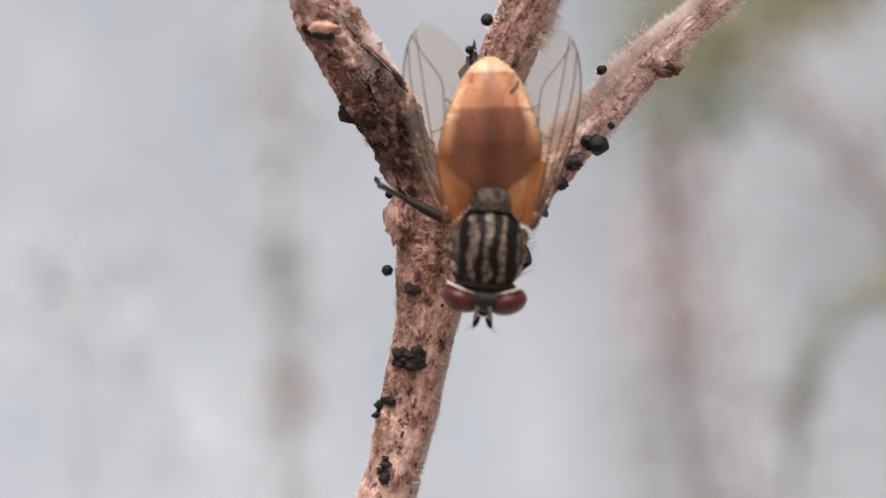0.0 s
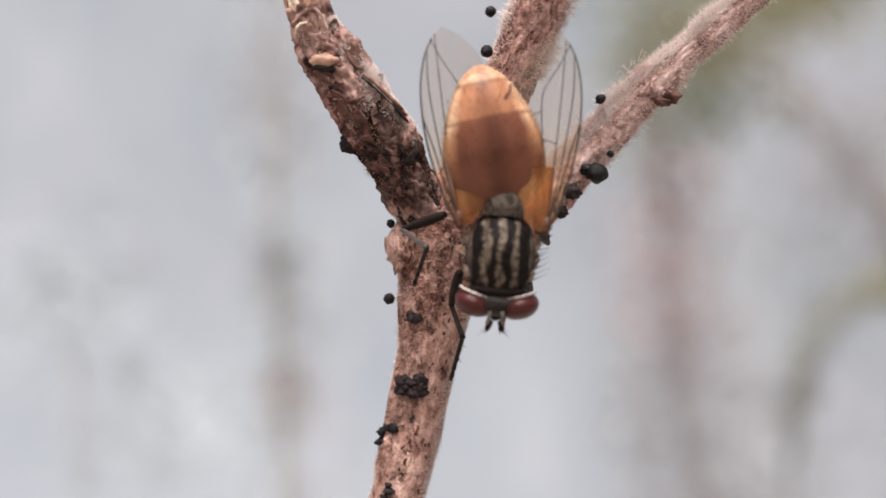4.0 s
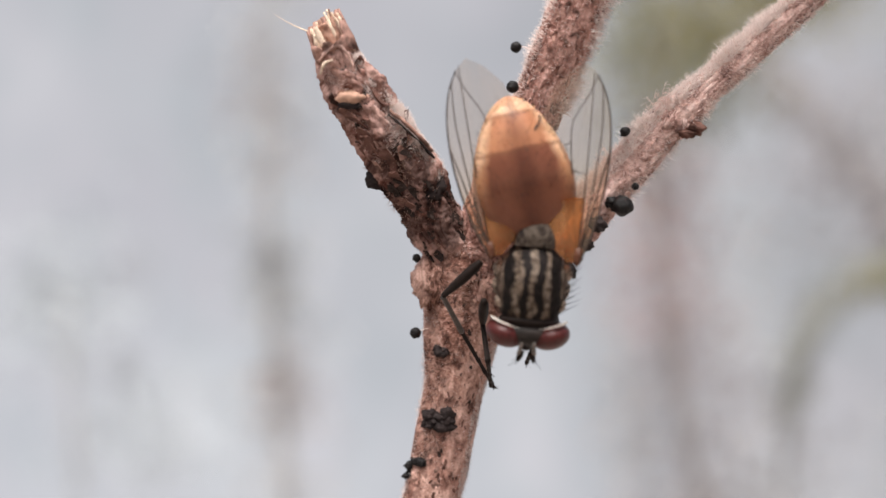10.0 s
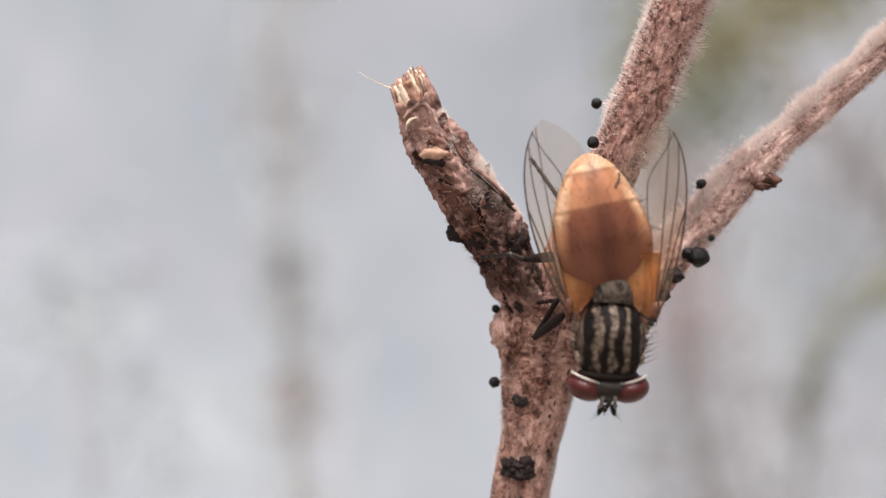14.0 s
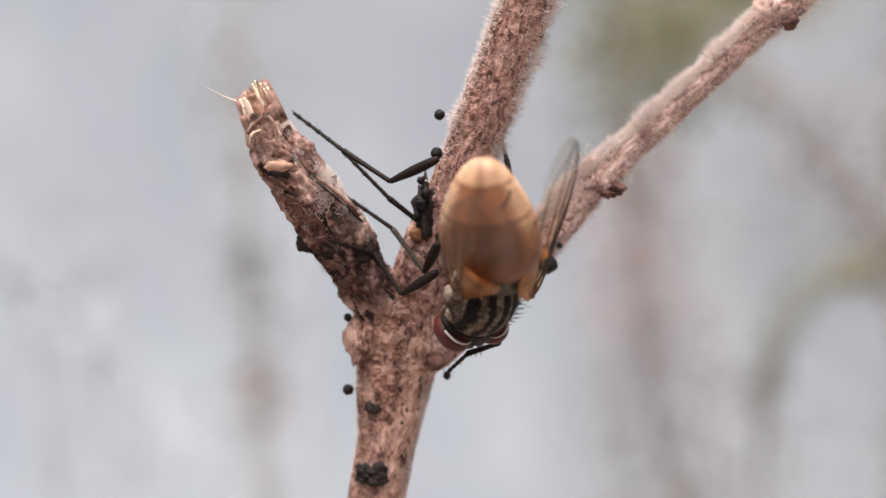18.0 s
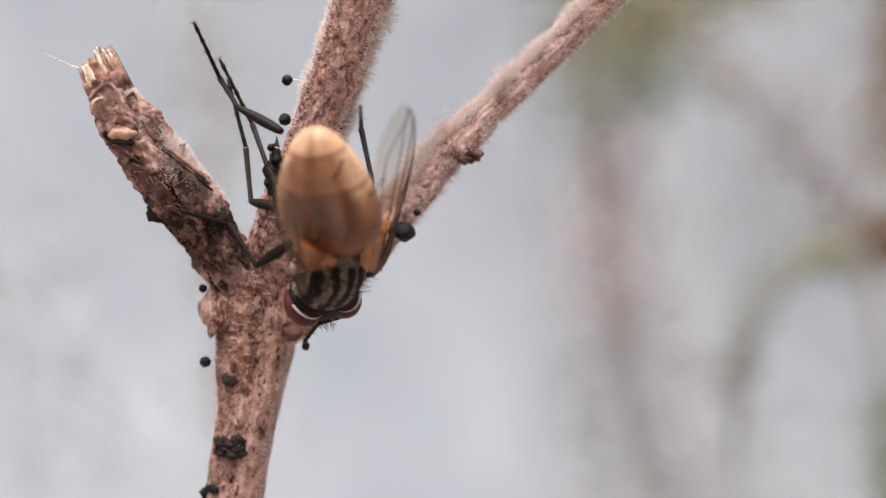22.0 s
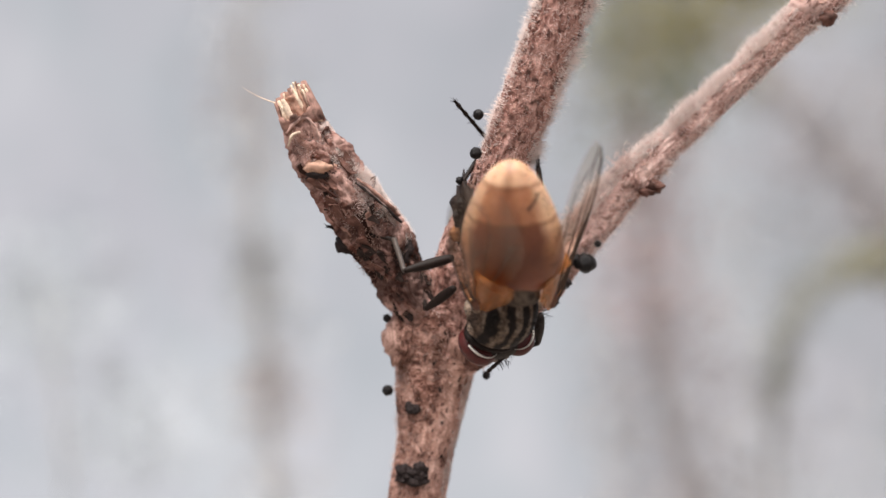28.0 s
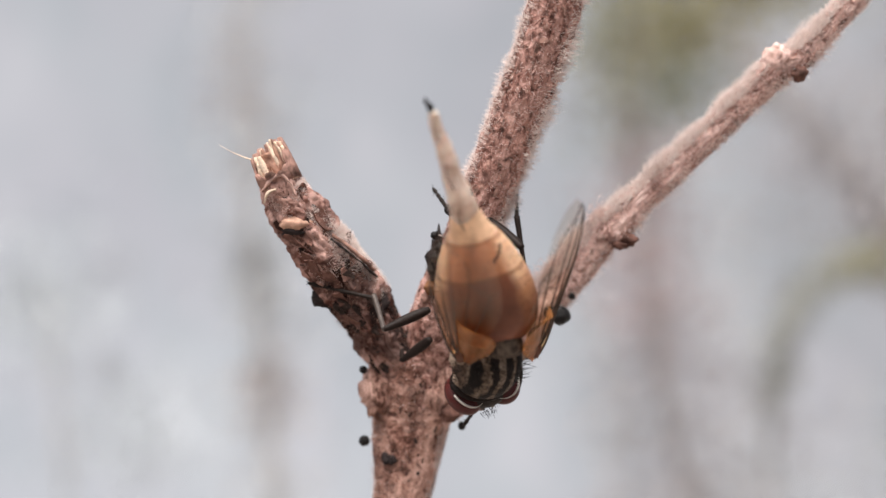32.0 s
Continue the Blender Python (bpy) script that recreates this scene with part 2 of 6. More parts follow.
def abdomen_material():
    """Amber, thin-skinned: light passes into it. Two brown lines where the plates meet, browner front, cream flanks and tip."""
    m, t, p = material("amber_abdomen")
    c = t.nodes.new("ShaderNodeTexCoord")
    s = t.nodes.new("ShaderNodeSeparateXYZ")
    t.links.new(c.outputs["Object"], s.inputs[0])

    def calc(op, a, b, c2=None):
        n = t.nodes.new("ShaderNodeMath")
        n.operation = op
        for i, q in enumerate((a, b, c2)):
            if isinstance(q, (int, float)):
                n.inputs[i].default_value = q
            elif q is not None:
                t.links.new(q, n.inputs[i])
        return n.outputs[0]

    whole = coords(t, "Object", (1000, 1000, 1000))
    rag = noise_of(t, whole, 1.6, 4, 0.55, 0.3)
    y = calc("MULTIPLY", s.outputs["Y"], -1000 / 3.65)
    yy = calc("MULTIPLY_ADD", rag, 0.05, calc("SUBTRACT", y, 0.025))
    girth = ramp(t, y, [(q, (w / 1.3,) * 3) for q, w in ((0.0, 0.45), (0.07, 0.84), (0.2, 1.16), (0.38, 1.26), (0.55, 1.18), (0.72, 0.96), (0.86, 0.69), (0.94, 0.45), (1.0, 0.1))])
    x = calc("DIVIDE", calc("MULTIPLY", calc("ABSOLUTE", s.outputs["X"], None), 1000 / 1.3), girth)
    xr = calc("MULTIPLY_ADD", rag, 0.24, calc("SUBTRACT", x, 0.12))
    front, mid, cream, line = (0.16, 0.056, 0.030), (0.43, 0.19, 0.10), (0.70, 0.44, 0.28), (0.21, 0.083, 0.042)
    core = ramp(t, yy, [(0.05, tuple(q * 1.5 for q in front)), (0.22, tuple(q * 1.25 for q in front)), (0.40, tuple(q * 0.85 for q in front)), (0.615, tuple(q * 1.25 for q in front)), (0.628, line), (0.642, line), (0.662, mid), (0.80, tuple(q * 1.1 for q in mid)), (0.858, mid), (0.868, tuple(q * 0.75 for q in mid)), (0.878, tuple(q * 0.75 for q in mid)), (0.90, cream), (1.0, (0.56, 0.32, 0.20))])
    flank = ramp(t, yy, [(0.12, (0.18, 0.066, 0.035)), (0.32, (0.23, 0.09, 0.046)), (0.48, (0.43, 0.205, 0.105)), (0.61, cream), (0.63, (0.34, 0.18, 0.10)), (0.655, cream), (0.85, cream), (0.872, (0.36, 0.19, 0.11)), (0.89, cream)])
    body = blend(t, ramp(t, xr, [(0.64, (0, 0, 0)), (0.84, (1, 1, 1))]), core, flank)
    spine = ramp(t, xr, [(0.0, (0.45, 0.36, 0.32)), (0.12, (0.62, 0.54, 0.50)), (0.36, (1, 1, 1))])
    body = blend(t, 0.7, body, spine, "MULTIPLY")
    n = noise_of(t, coords(t, "Object", (1000, 500, 1000)), 1.4, 5, 0.55)
    body = blend(t, 0.45, body, ramp(t, n, [(0.36, (0.58, 0.46, 0.40)), (0.60, (1, 1, 1))]), "MULTIPLY")
    freckle = noise_of(t, whole, 9.0, 3, 0.6)
    body = blend(t, 0.35, body, ramp(t, freckle, [(0.34, (0.6, 0.5, 0.45)), (0.46, (1, 1, 1))]), "MULTIPLY")
    t.links.new(body, p.inputs["Base Color"])
    p.inputs["Roughness"].default_value = 0.42
    p.inputs["Specular IOR Level"].default_value = 0.3
    p.inputs["Subsurface Weight"].default_value = 0.35
    p.inputs["Subsurface Radius"].default_value = (1.0, 0.45, 0.2)
    p.inputs["Subsurface Scale"].default_value = 0.0004
    bumped(t, p, n, 0.15, 0.00006)
    return m


ABDOMEN = abdomen_material()
BAND = plain("abdomen_band", (0.05, 0.02, 0.012), 0.4, 0.4)


def soft_skin():
    """Thin whitish skin that lets light through."""
    m, t, p = material("pale_membrane")
    n = noise_of(t, coords(t, "Object", (1000, 1000, 1000)), 4.0, 5, 0.6)
    t.links.new(ramp(t, n, [(0.3, (0.54, 0.38, 0.30)), (0.6, (0.80, 0.65, 0.55))]), p.inputs["Base Color"])
    p.inputs["Roughness"].default_value = 0.35
    p.inputs["Subsurface Weight"].default_value = 0.6
    p.inputs["Subsurface Radius"].default_value = (1.0, 0.7, 0.55)
    p.inputs["Subsurface Scale"].default_value = 0.0004
    tr = t.nodes.new("ShaderNodeBsdfTransparent")
    mix = t.nodes.new("ShaderNodeMixShader")
    mix.inputs[0].default_value = 0.72
    t.links.new(tr.outputs[0], mix.inputs[1])
    t.links.new(p.outputs[0], mix.inputs[2])
    t.links.new(mix.outputs[0], t.nodes["Material Output"].inputs[0])
    return m


PALE_TUBE = soft_skin()
CONE = plain("amber_cone", (0.68, 0.42, 0.26), 0.4, 0.4, 0.2, 2.5, 0.3)


def eye_material():
    m, t, p = material("compound_eye")
    v = nd(t, "ShaderNodeTexVoronoi", Scale=26.0)
    t.links.new(coords(t, "Object", (1000, 1000, 1000)), v.inputs["Vector"])
    t.links.new(ramp(t, v.outputs["Distance"], [(0.0, (0.100, 0.013, 0.010)), (0.8, (0.042, 0.006, 0.005))]), p.inputs["Base Color"])
    p.inputs["Roughness"].default_value = 0.45
    p.inputs["Specular IOR Level"].default_value = 0.3
    p.inputs["Coat Weight"].default_value = 0.15
    bumped(t, p, v.outputs["Distance"], 0.3, 0.00002)
    return m


EYE = eye_material()
RIM = plain("silver_rim", (0.517, 0.467, 0.417), 0.35, 0.6)
FACE = plain("dusky_face", (0.024, 0.017, 0.014), 0.6, 0.3, 0.3, 8, 0.5)


def membrane(name, tint, density, along):
    """A clear wing skin: mostly see-through, a little gloss, amber at its root."""
    m, t, p = material(name)
    out = t.nodes["Material Output"]
    c = t.nodes.new("ShaderNodeTexCoord")
    s = t.nodes.new("ShaderNodeSeparateXYZ")
    t.links.new(c.outputs["Object"], s.inputs[0])
    y = t.nodes.new("ShaderNodeMath")
    y.operation = "MULTIPLY"
    y.inputs[1].default_value = -1000 / 5.2
    t.links.new(s.outputs["Y"], y.inputs[0])
    tr = t.nodes.new("ShaderNodeBsdfTransparent")
    t.links.new(ramp(t, y.outputs[0], along), tr.inputs[0])
    p.inputs["Base Color"].default_value = (*tint, 1)
    p.inputs["Roughness"].default_value = 0.25
    mix = t.nodes.new("ShaderNodeMixShader")
    folds = noise_of(t, coords(t, "Object", (1000, 220, 1000)), 2.2, 4, 0.6, 0.4)
    t.links.new(ramp(t, folds, [(0.35, (density * 0.6,) * 3), (0.65, (density * 1.6,) * 3)]), mix.inputs[0])
    t.links.new(tr.outputs[0], mix.inputs[1])
    t.links.new(p.outputs[0], mix.inputs[2])
    t.links.new(mix.outputs[0], out.inputs[0])
    return m


WING = membrane("wing_skin", (0.60, 0.46, 0.37), 0.12, [(0.0, (0.90, 0.52, 0.20)), (0.16, (0.93, 0.68, 0.42)), (0.32, (0.92, 0.79, 0.66)), (0.5, (0.90, 0.83, 0.76)), (1.0, (0.88, 0.85, 0.82))])
CALYPTER = membrane("calypter_skin", (0.50, 0.25, 0.11), 0.30, [(0.0, (0.70, 0.33, 0.15)), (0.12, (0.86, 0.56, 0.30)), (0.25, (0.92, 0.68, 0.42)), (1.0, (0.92, 0.72, 0.48))])
VEIN = plain("wing_vein", (0.0417, 0.0233, 0.015), 0.5, 0.4)
ROOT_VEIN = plain("wing_root", (0.10, 0.034, 0.016), 0.5, 0.4)


# ---- builders ----
def part(name, verts, faces, mat, parent=None, label="", uvs=None, smooth=True):
    """One mesh object, from points in metres."""
    me = bpy.data.meshes.new(name)
    me.from_pydata([tuple(v) for v in verts], [], [tuple(f) for f in faces])
    me.materials.append(mat)
    me.polygons.foreach_set("use_smooth", [smooth] * len(me.polygons))
    if uvs is not None:
        layer = me.uv_layers.new(name="UVMap")
        loops = np.empty(len(me.loops), dtype=np.int32)
        me.loops.foreach_get("vertex_index", loops)
        layer.data.foreach_set("uv", np.asarray(uvs, dtype=np.float32)[loops].ravel())
    me.update()
    ob = new(name, me)
    if parent is not None:
        ob.parent = parent
    if label:
        ob["label"] = label
    return ob


def spline(rows, step):
    """A smooth run through rows of numbers, at steps of about step (mm) along the first three."""
    p = np.array(rows, float)
    p = np.vstack([2 * p[0] - p[1], p, 2 * p[-1] - p[-2]])
    out = []
    for i in range(1, len(p) - 2):
        n = max(1, int(np.linalg.norm(p[i + 1, :3] - p[i, :3]) / step))
        for k in range(n):
            u = k / n
            out.append(0.5 * (2 * p[i] + (p[i + 1] - p[i - 1]) * u + (2 * p[i - 1] - 5 * p[i] + 4 * p[i + 1] - p[i + 2]) * u * u + (3 * p[i] - p[i - 1] - 3 * p[i + 1] + p[i + 2]) * u ** 3))
    out.append(p[-2])
    return np.array(out)


def frames_along(c):
    """Tangent, side and front (to the camera's side, -y) at each point of a run."""
    tan = np.gradient(c[:, :3], axis=0)
    tan /= np.linalg.norm(tan, axis=1)[:, None]
    ref = np.array([0, -1.0, 0]) if np.abs(tan[:, 1]).mean() < 0.8 else np.array([0, 0, 1.0])
    front = ref - tan * (tan @ ref)[:, None]
    front /= np.linalg.norm(front, axis=1)[:, None]
    return tan, np.cross(tan, front), front


def tube_data(rows, step, sides, rough=0.0, lump=0.0, seed=0, cap=True):
    """Points, faces and millimetre UVs of a rough round stick; rows of x, y, z, radius in mm."""
    c = spline(rows, step)
    tan, side, front = frames_along(c)
    dist = np.r_[0, np.cumsum(np.linalg.norm(np.diff(c[:, :3], axis=0), axis=1))]
    ang = np.linspace(0, 2 * math.pi, sides, endpoint=False) + math.pi / 2 + math.pi
    verts, uvs = [], []
    girth = float(np.mean(c[:, 3]))
    for i in range(len(c)):
        for a in ang:
            d = side[i] * math.cos(a) + front[i] * math.sin(a)
            r = c[i, 3] - 0.15 * rough
            if lump:
                r *= 1 + lump * noise.noise(Vector((d[0] * 1.3 + seed, d[2] * 1.3 + d[1], dist[i] * 0.75)))
            if rough:
                q = Vector((math.cos(a) * c[i, 3] * 4.5 + seed, math.sin(a) * c[i, 3] * 4.5, dist[i] * 1.6))
                r += rough * (noise.noise(q) + 0.7 * noise.noise(q * 2.7) - 0.8 * max(0.0, 0.18 - abs(noise.noise(q * 1.7 + Vector((9, 4, 2))))) * 5 + 0.4 * abs(noise.noise(q * 6.0)))
            verts.append((c[i, :3] + d * r))
            uvs.append((a * girth + seed * 7, dist[i]))
    n = sides
    faces = [(i * n + k, i * n + (k + 1) % n, (i + 1) * n + (k + 1) % n, (i + 1) * n + k) for i in range(len(c) - 1) for k in range(n)]
    if cap:
        faces.append(tuple(range((len(c) - 1) * n, len(c) * n)))
        faces.append(tuple(reversed(range(n))))
    return np.array(verts), faces, np.array(uvs)


def up(verts):
    return (np.asarray(verts) + np.array([0, 0, LIFT])) * MM


def hairs(roots, dirs, lengths, radius, seed, curl=0.5, pieces=4):
    """Many thin tapered bent strands, in mm."""
    rng = np.random.default_rng(seed)
    verts, faces = [], []
    for r, d, ln in zip(roots, dirs, lengths):
        d = d / np.linalg.norm(d)
        bend = rng.normal(0, 1, 3) * curl
        s = np.cross(d, rng.normal(0, 1, 3))
        s /= np.linalg.norm(s) + 1e-9
        q = np.cross(d, s)
        at, b0 = np.array(r, float), len(verts)
        for k in range(pieces):
            w = radius * (1 - 0.85 * k / (pieces - 1))
            for a in (0, 2.094, 4.189):
                verts.append(at + w * (math.cos(a) * s + math.sin(a) * q))
            at = at + d * ln / (pieces - 1)
            d = d + bend / pieces
            d /= np.linalg.norm(d)
        for k in range(pieces - 1):
            for a in range(3):
                faces.append((b0 + 3 * k + a, b0 + 3 * k + (a + 1) % 3, b0 + 3 * k + 3 + (a + 1) % 3, b0 + 3 * k + 3 + a))
    return np.array(verts), faces


def blob(rx, ry, rz, rough, seed, rings=14, sides=20):
    """A lumpy round body in mm about its own centre."""
    verts = [(0, 0, rz)]
    for i in range(1, rings):
        th = math.pi * i / rings
        for k in range(sides):
            ph = 2 * math.pi * k / sides
            d = Vector((math.sin(th) * math.cos(ph), math.sin(th) * math.sin(ph), math.cos(th)))
            f = 1 + rough * noise.noise(d * 2.2 + Vector((seed * 3.1, 0, 0))) + 0.5 * rough * noise.noise(d * 6 + Vector((seed, 5, 0)))
            verts.append((d.x * rx * f, d.y * ry * f, d.z * rz * f))
    verts.append((0, 0, -rz))
    faces = [(0, 1 + k, 1 + (k + 1) % sides) for k in range(sides)]
    for i in range(rings - 2):
        a, b = 1 + i * sides, 1 + (i + 1) * sides
        faces += [(a + k, b + k, b + (k + 1) % sides, a + (k + 1) % sides) for k in range(sides)]
    a = 1 + (rings - 2) * sides
    faces += [(a + k, len(verts) - 1, a + (k + 1) % sides) for k in range(sides)]
    return np.array(verts), faces


# ---- ground and distance ----
def soft_backdrop():
    """A pale sheet far behind the shrub that glows by itself, mottled softly."""
    m, t, p = material("glowing_distance")
    out = t.nodes["Material Output"]
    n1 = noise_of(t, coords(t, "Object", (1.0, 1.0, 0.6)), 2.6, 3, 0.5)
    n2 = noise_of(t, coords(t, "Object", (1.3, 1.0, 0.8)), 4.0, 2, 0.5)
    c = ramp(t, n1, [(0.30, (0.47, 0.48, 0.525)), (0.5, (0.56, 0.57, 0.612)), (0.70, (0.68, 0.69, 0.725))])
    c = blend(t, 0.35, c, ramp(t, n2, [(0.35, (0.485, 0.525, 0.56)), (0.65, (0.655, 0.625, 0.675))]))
    # Brightness graded within the glow: dimmer to the right and upwards.
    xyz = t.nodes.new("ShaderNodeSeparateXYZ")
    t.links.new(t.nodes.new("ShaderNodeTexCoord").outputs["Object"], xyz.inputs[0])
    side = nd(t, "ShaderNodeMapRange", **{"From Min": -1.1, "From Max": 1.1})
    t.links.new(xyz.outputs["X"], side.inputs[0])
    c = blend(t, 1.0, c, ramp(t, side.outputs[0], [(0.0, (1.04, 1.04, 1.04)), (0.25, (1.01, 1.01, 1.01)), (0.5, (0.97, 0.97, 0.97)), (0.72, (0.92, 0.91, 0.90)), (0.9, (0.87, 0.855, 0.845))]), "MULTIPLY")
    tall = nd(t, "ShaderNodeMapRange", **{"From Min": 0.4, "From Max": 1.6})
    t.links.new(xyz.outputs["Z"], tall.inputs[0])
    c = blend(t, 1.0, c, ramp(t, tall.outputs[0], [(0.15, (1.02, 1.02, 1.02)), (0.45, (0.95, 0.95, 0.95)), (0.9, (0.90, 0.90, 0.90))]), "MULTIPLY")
    # Emission, though no lamp: the sheet shines and backlights the twig.
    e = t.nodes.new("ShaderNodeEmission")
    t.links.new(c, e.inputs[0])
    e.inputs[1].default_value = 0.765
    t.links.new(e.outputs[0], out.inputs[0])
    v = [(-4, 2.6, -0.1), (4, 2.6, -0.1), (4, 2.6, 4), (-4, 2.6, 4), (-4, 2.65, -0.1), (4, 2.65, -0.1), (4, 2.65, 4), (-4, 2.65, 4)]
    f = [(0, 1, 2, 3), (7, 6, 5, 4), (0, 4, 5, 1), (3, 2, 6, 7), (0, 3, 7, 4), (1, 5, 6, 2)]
    tagged(part("backdrop", v, f, m, smooth=False), "glowing pale grey sheet for the distance far behind the shrub", "backdrop", kind="structure")
    g, t, p = material("dry_soil")
    s = noise_of(t, coords(t, "Object", (1, 1, 1)), 30, 8, 0.7)
    t.links.new(ramp(t, s, [(0.3, (0.16, 0.13, 0.11)), (0.7, (0.34, 0.30, 0.27))]), p.inputs["Base Color"])
    p.inputs["Roughness"].default_value = 0.95
    bumped(t, p, s, 0.8, 0.01)
    rng = np.random.default_rng(3)
    xs, ys = np.linspace(-6, 6, 41), np.linspace(-4, 8, 41)
    v = [(x, y, float(0.006 * rng.normal()) - 0.004) for y in ys for x in xs]
    f = [(j * 41 + i, j * 41 + i + 1, j * 41 + i + 42, j * 41 + i + 41) for j in range(40) for i in range(40)]
    tagged(part("ground", v, f, g), "pale dry soil under the shrub", "ground", kind="structure")


soft_backdrop()


def far_point(x, z, d):
    """A place seen past the twig: x and z in mm on the twig's plane, d mm behind it."""
    k = (d + 33.4) / 33.4
    return np.array([2.0 + (x - 2.0) * k, d, 3.0 + (z - 3.0) * k])


# Pale bark and leaf tones washed towards the backdrop, standing in for deeper blur.
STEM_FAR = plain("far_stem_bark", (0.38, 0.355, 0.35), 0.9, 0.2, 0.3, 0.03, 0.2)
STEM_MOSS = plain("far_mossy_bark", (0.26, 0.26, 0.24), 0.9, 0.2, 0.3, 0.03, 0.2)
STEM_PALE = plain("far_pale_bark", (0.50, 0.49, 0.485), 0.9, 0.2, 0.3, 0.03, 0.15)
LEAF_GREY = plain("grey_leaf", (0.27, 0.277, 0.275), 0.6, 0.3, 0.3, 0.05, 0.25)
LEAF_OLIVE = plain("olive_leaf", (0.22, 0.195, 0.085), 0.6, 0.3, 0.3, 0.05, 0.25)
LEAF_MOSS = plain("mossy_leaf", (0.25, 0.246, 0.183), 0.6, 0.3, 0.3, 0.05, 0.25)
LEAF_GREEN = plain("grey_green_leaf", (0.15, 0.167, 0.113), 0.6, 0.3, 0.3, 0.05, 0.3)
LEAF_PINK = plain("dead_pink_leaf", (0.40, 0.30, 0.285), 0.7, 0.3, 0.3, 0.05, 0.2)
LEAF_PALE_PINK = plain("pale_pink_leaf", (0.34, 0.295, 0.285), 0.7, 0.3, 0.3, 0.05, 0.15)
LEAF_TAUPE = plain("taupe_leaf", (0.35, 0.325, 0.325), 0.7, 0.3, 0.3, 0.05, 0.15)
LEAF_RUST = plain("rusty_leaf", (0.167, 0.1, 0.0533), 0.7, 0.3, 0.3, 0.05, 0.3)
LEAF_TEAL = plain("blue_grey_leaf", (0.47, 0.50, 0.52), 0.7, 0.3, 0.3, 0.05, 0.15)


def foliage(ob, base, d, path, spread, count, size, mat, seed):
    """Many small cupped leaves strewn along a path of x, z on the twig's plane, d mm behind it, thinning outwards."""
    rng = np.random.default_rng(seed)
    at = np.array(path, float)
    if len(at) == 1:
        at = np.vstack([at, at + 0.01])
    run = np.r_[0, np.cumsum(np.linalg.norm(np.diff(at, axis=0), axis=1))]
    verts, faces = [], []
    size *= 0.6
    for i in range(int(count * 3.2)):
        q = rng.uniform(0, run[-1])
        x, z = np.interp(q, run, at[:, 0]) + rng.normal(0, spread), np.interp(q, run, at[:, 1]) + rng.normal(0, spread)
        dd = d + rng.normal(0, 30)
        k = (dd + 33.4) / 33.4
        o = far_point(x, z, dd) - base
        a = rng.normal(0, 1, 3)
        a /= np.linalg.norm(a)
        b = np.cross(a, rng.normal(0, 1, 3))
        b /= np.linalg.norm(b)
        c = np.cross(a, b)
        ln = size * k * rng.uniform(0.6, 1.2)
        w, h = ln * 0.32, ln * 0.07
        n = len(verts)
        verts += [o - a * ln * 0.5, o + b * w - a * ln * 0.05 + c * h, o + a * ln * 0.5 + c * h, o - b * w - a * ln * 0.05 + c * h, o + c * h * 0.2, o - c * h]
        faces += [(n, n + 1, n + 4), (n + 1, n + 2, n + 4), (n + 2, n + 3, n + 4), (n + 3, n, n + 4), (n + 1, n, n + 5), (n + 2, n + 1, n + 5), (n + 3, n + 2, n + 5), (n, n + 3, n + 5)]
    part("foliage", np.array(verts) * MM, faces, mat, ob, smooth=False)["kind"] = "stuff"


def far_shrub(label, d, mat, rows, clumps):
    """A thin stem from the ground, rows of x, z, radius on the twig's plane, d mm behind it, and clumps of small leaves: path, spread, count, size, material."""
    k = (d + 33.4) / 33.4
    pts = [(*far_point(x, z, d), r * k) for x, z, r in rows]
    x, y, z, r = pts[0]
    pts.insert(0, (x + 4, y, -LIFT, r * 1.6))
    ob = new("far_shrub")
    ob.location = place(x + 4, y, -LIFT)
    tagged(ob, label, "shrub", "shrubs behind the twig")
    base = np.array([x + 4, y, -LIFT])
    v, f, uv = tube_data([(a - base[0], b - base[1], c - base[2], q) for a, b, c, q in pts], 30, 12, 0.0, 0.15, d)
    part("stem", v * MM, f, mat, ob)
    for i, (path, spread, count, size, lm) in enumerate(clumps):
        foliage(ob, base, d, path, spread, count, size, lm, d + i)


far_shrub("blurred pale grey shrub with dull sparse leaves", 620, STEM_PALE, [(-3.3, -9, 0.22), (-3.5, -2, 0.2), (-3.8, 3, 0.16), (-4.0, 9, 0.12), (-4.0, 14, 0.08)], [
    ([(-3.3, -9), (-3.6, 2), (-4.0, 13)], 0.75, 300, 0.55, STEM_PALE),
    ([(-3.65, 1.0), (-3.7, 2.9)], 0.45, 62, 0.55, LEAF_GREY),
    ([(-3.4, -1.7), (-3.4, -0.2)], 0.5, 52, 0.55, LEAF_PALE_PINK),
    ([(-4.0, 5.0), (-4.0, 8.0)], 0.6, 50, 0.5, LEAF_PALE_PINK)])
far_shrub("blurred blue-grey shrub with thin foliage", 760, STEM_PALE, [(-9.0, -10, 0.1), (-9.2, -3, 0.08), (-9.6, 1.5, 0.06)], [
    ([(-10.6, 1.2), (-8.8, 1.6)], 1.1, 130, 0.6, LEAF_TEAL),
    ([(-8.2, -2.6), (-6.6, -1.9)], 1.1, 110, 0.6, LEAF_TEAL)])
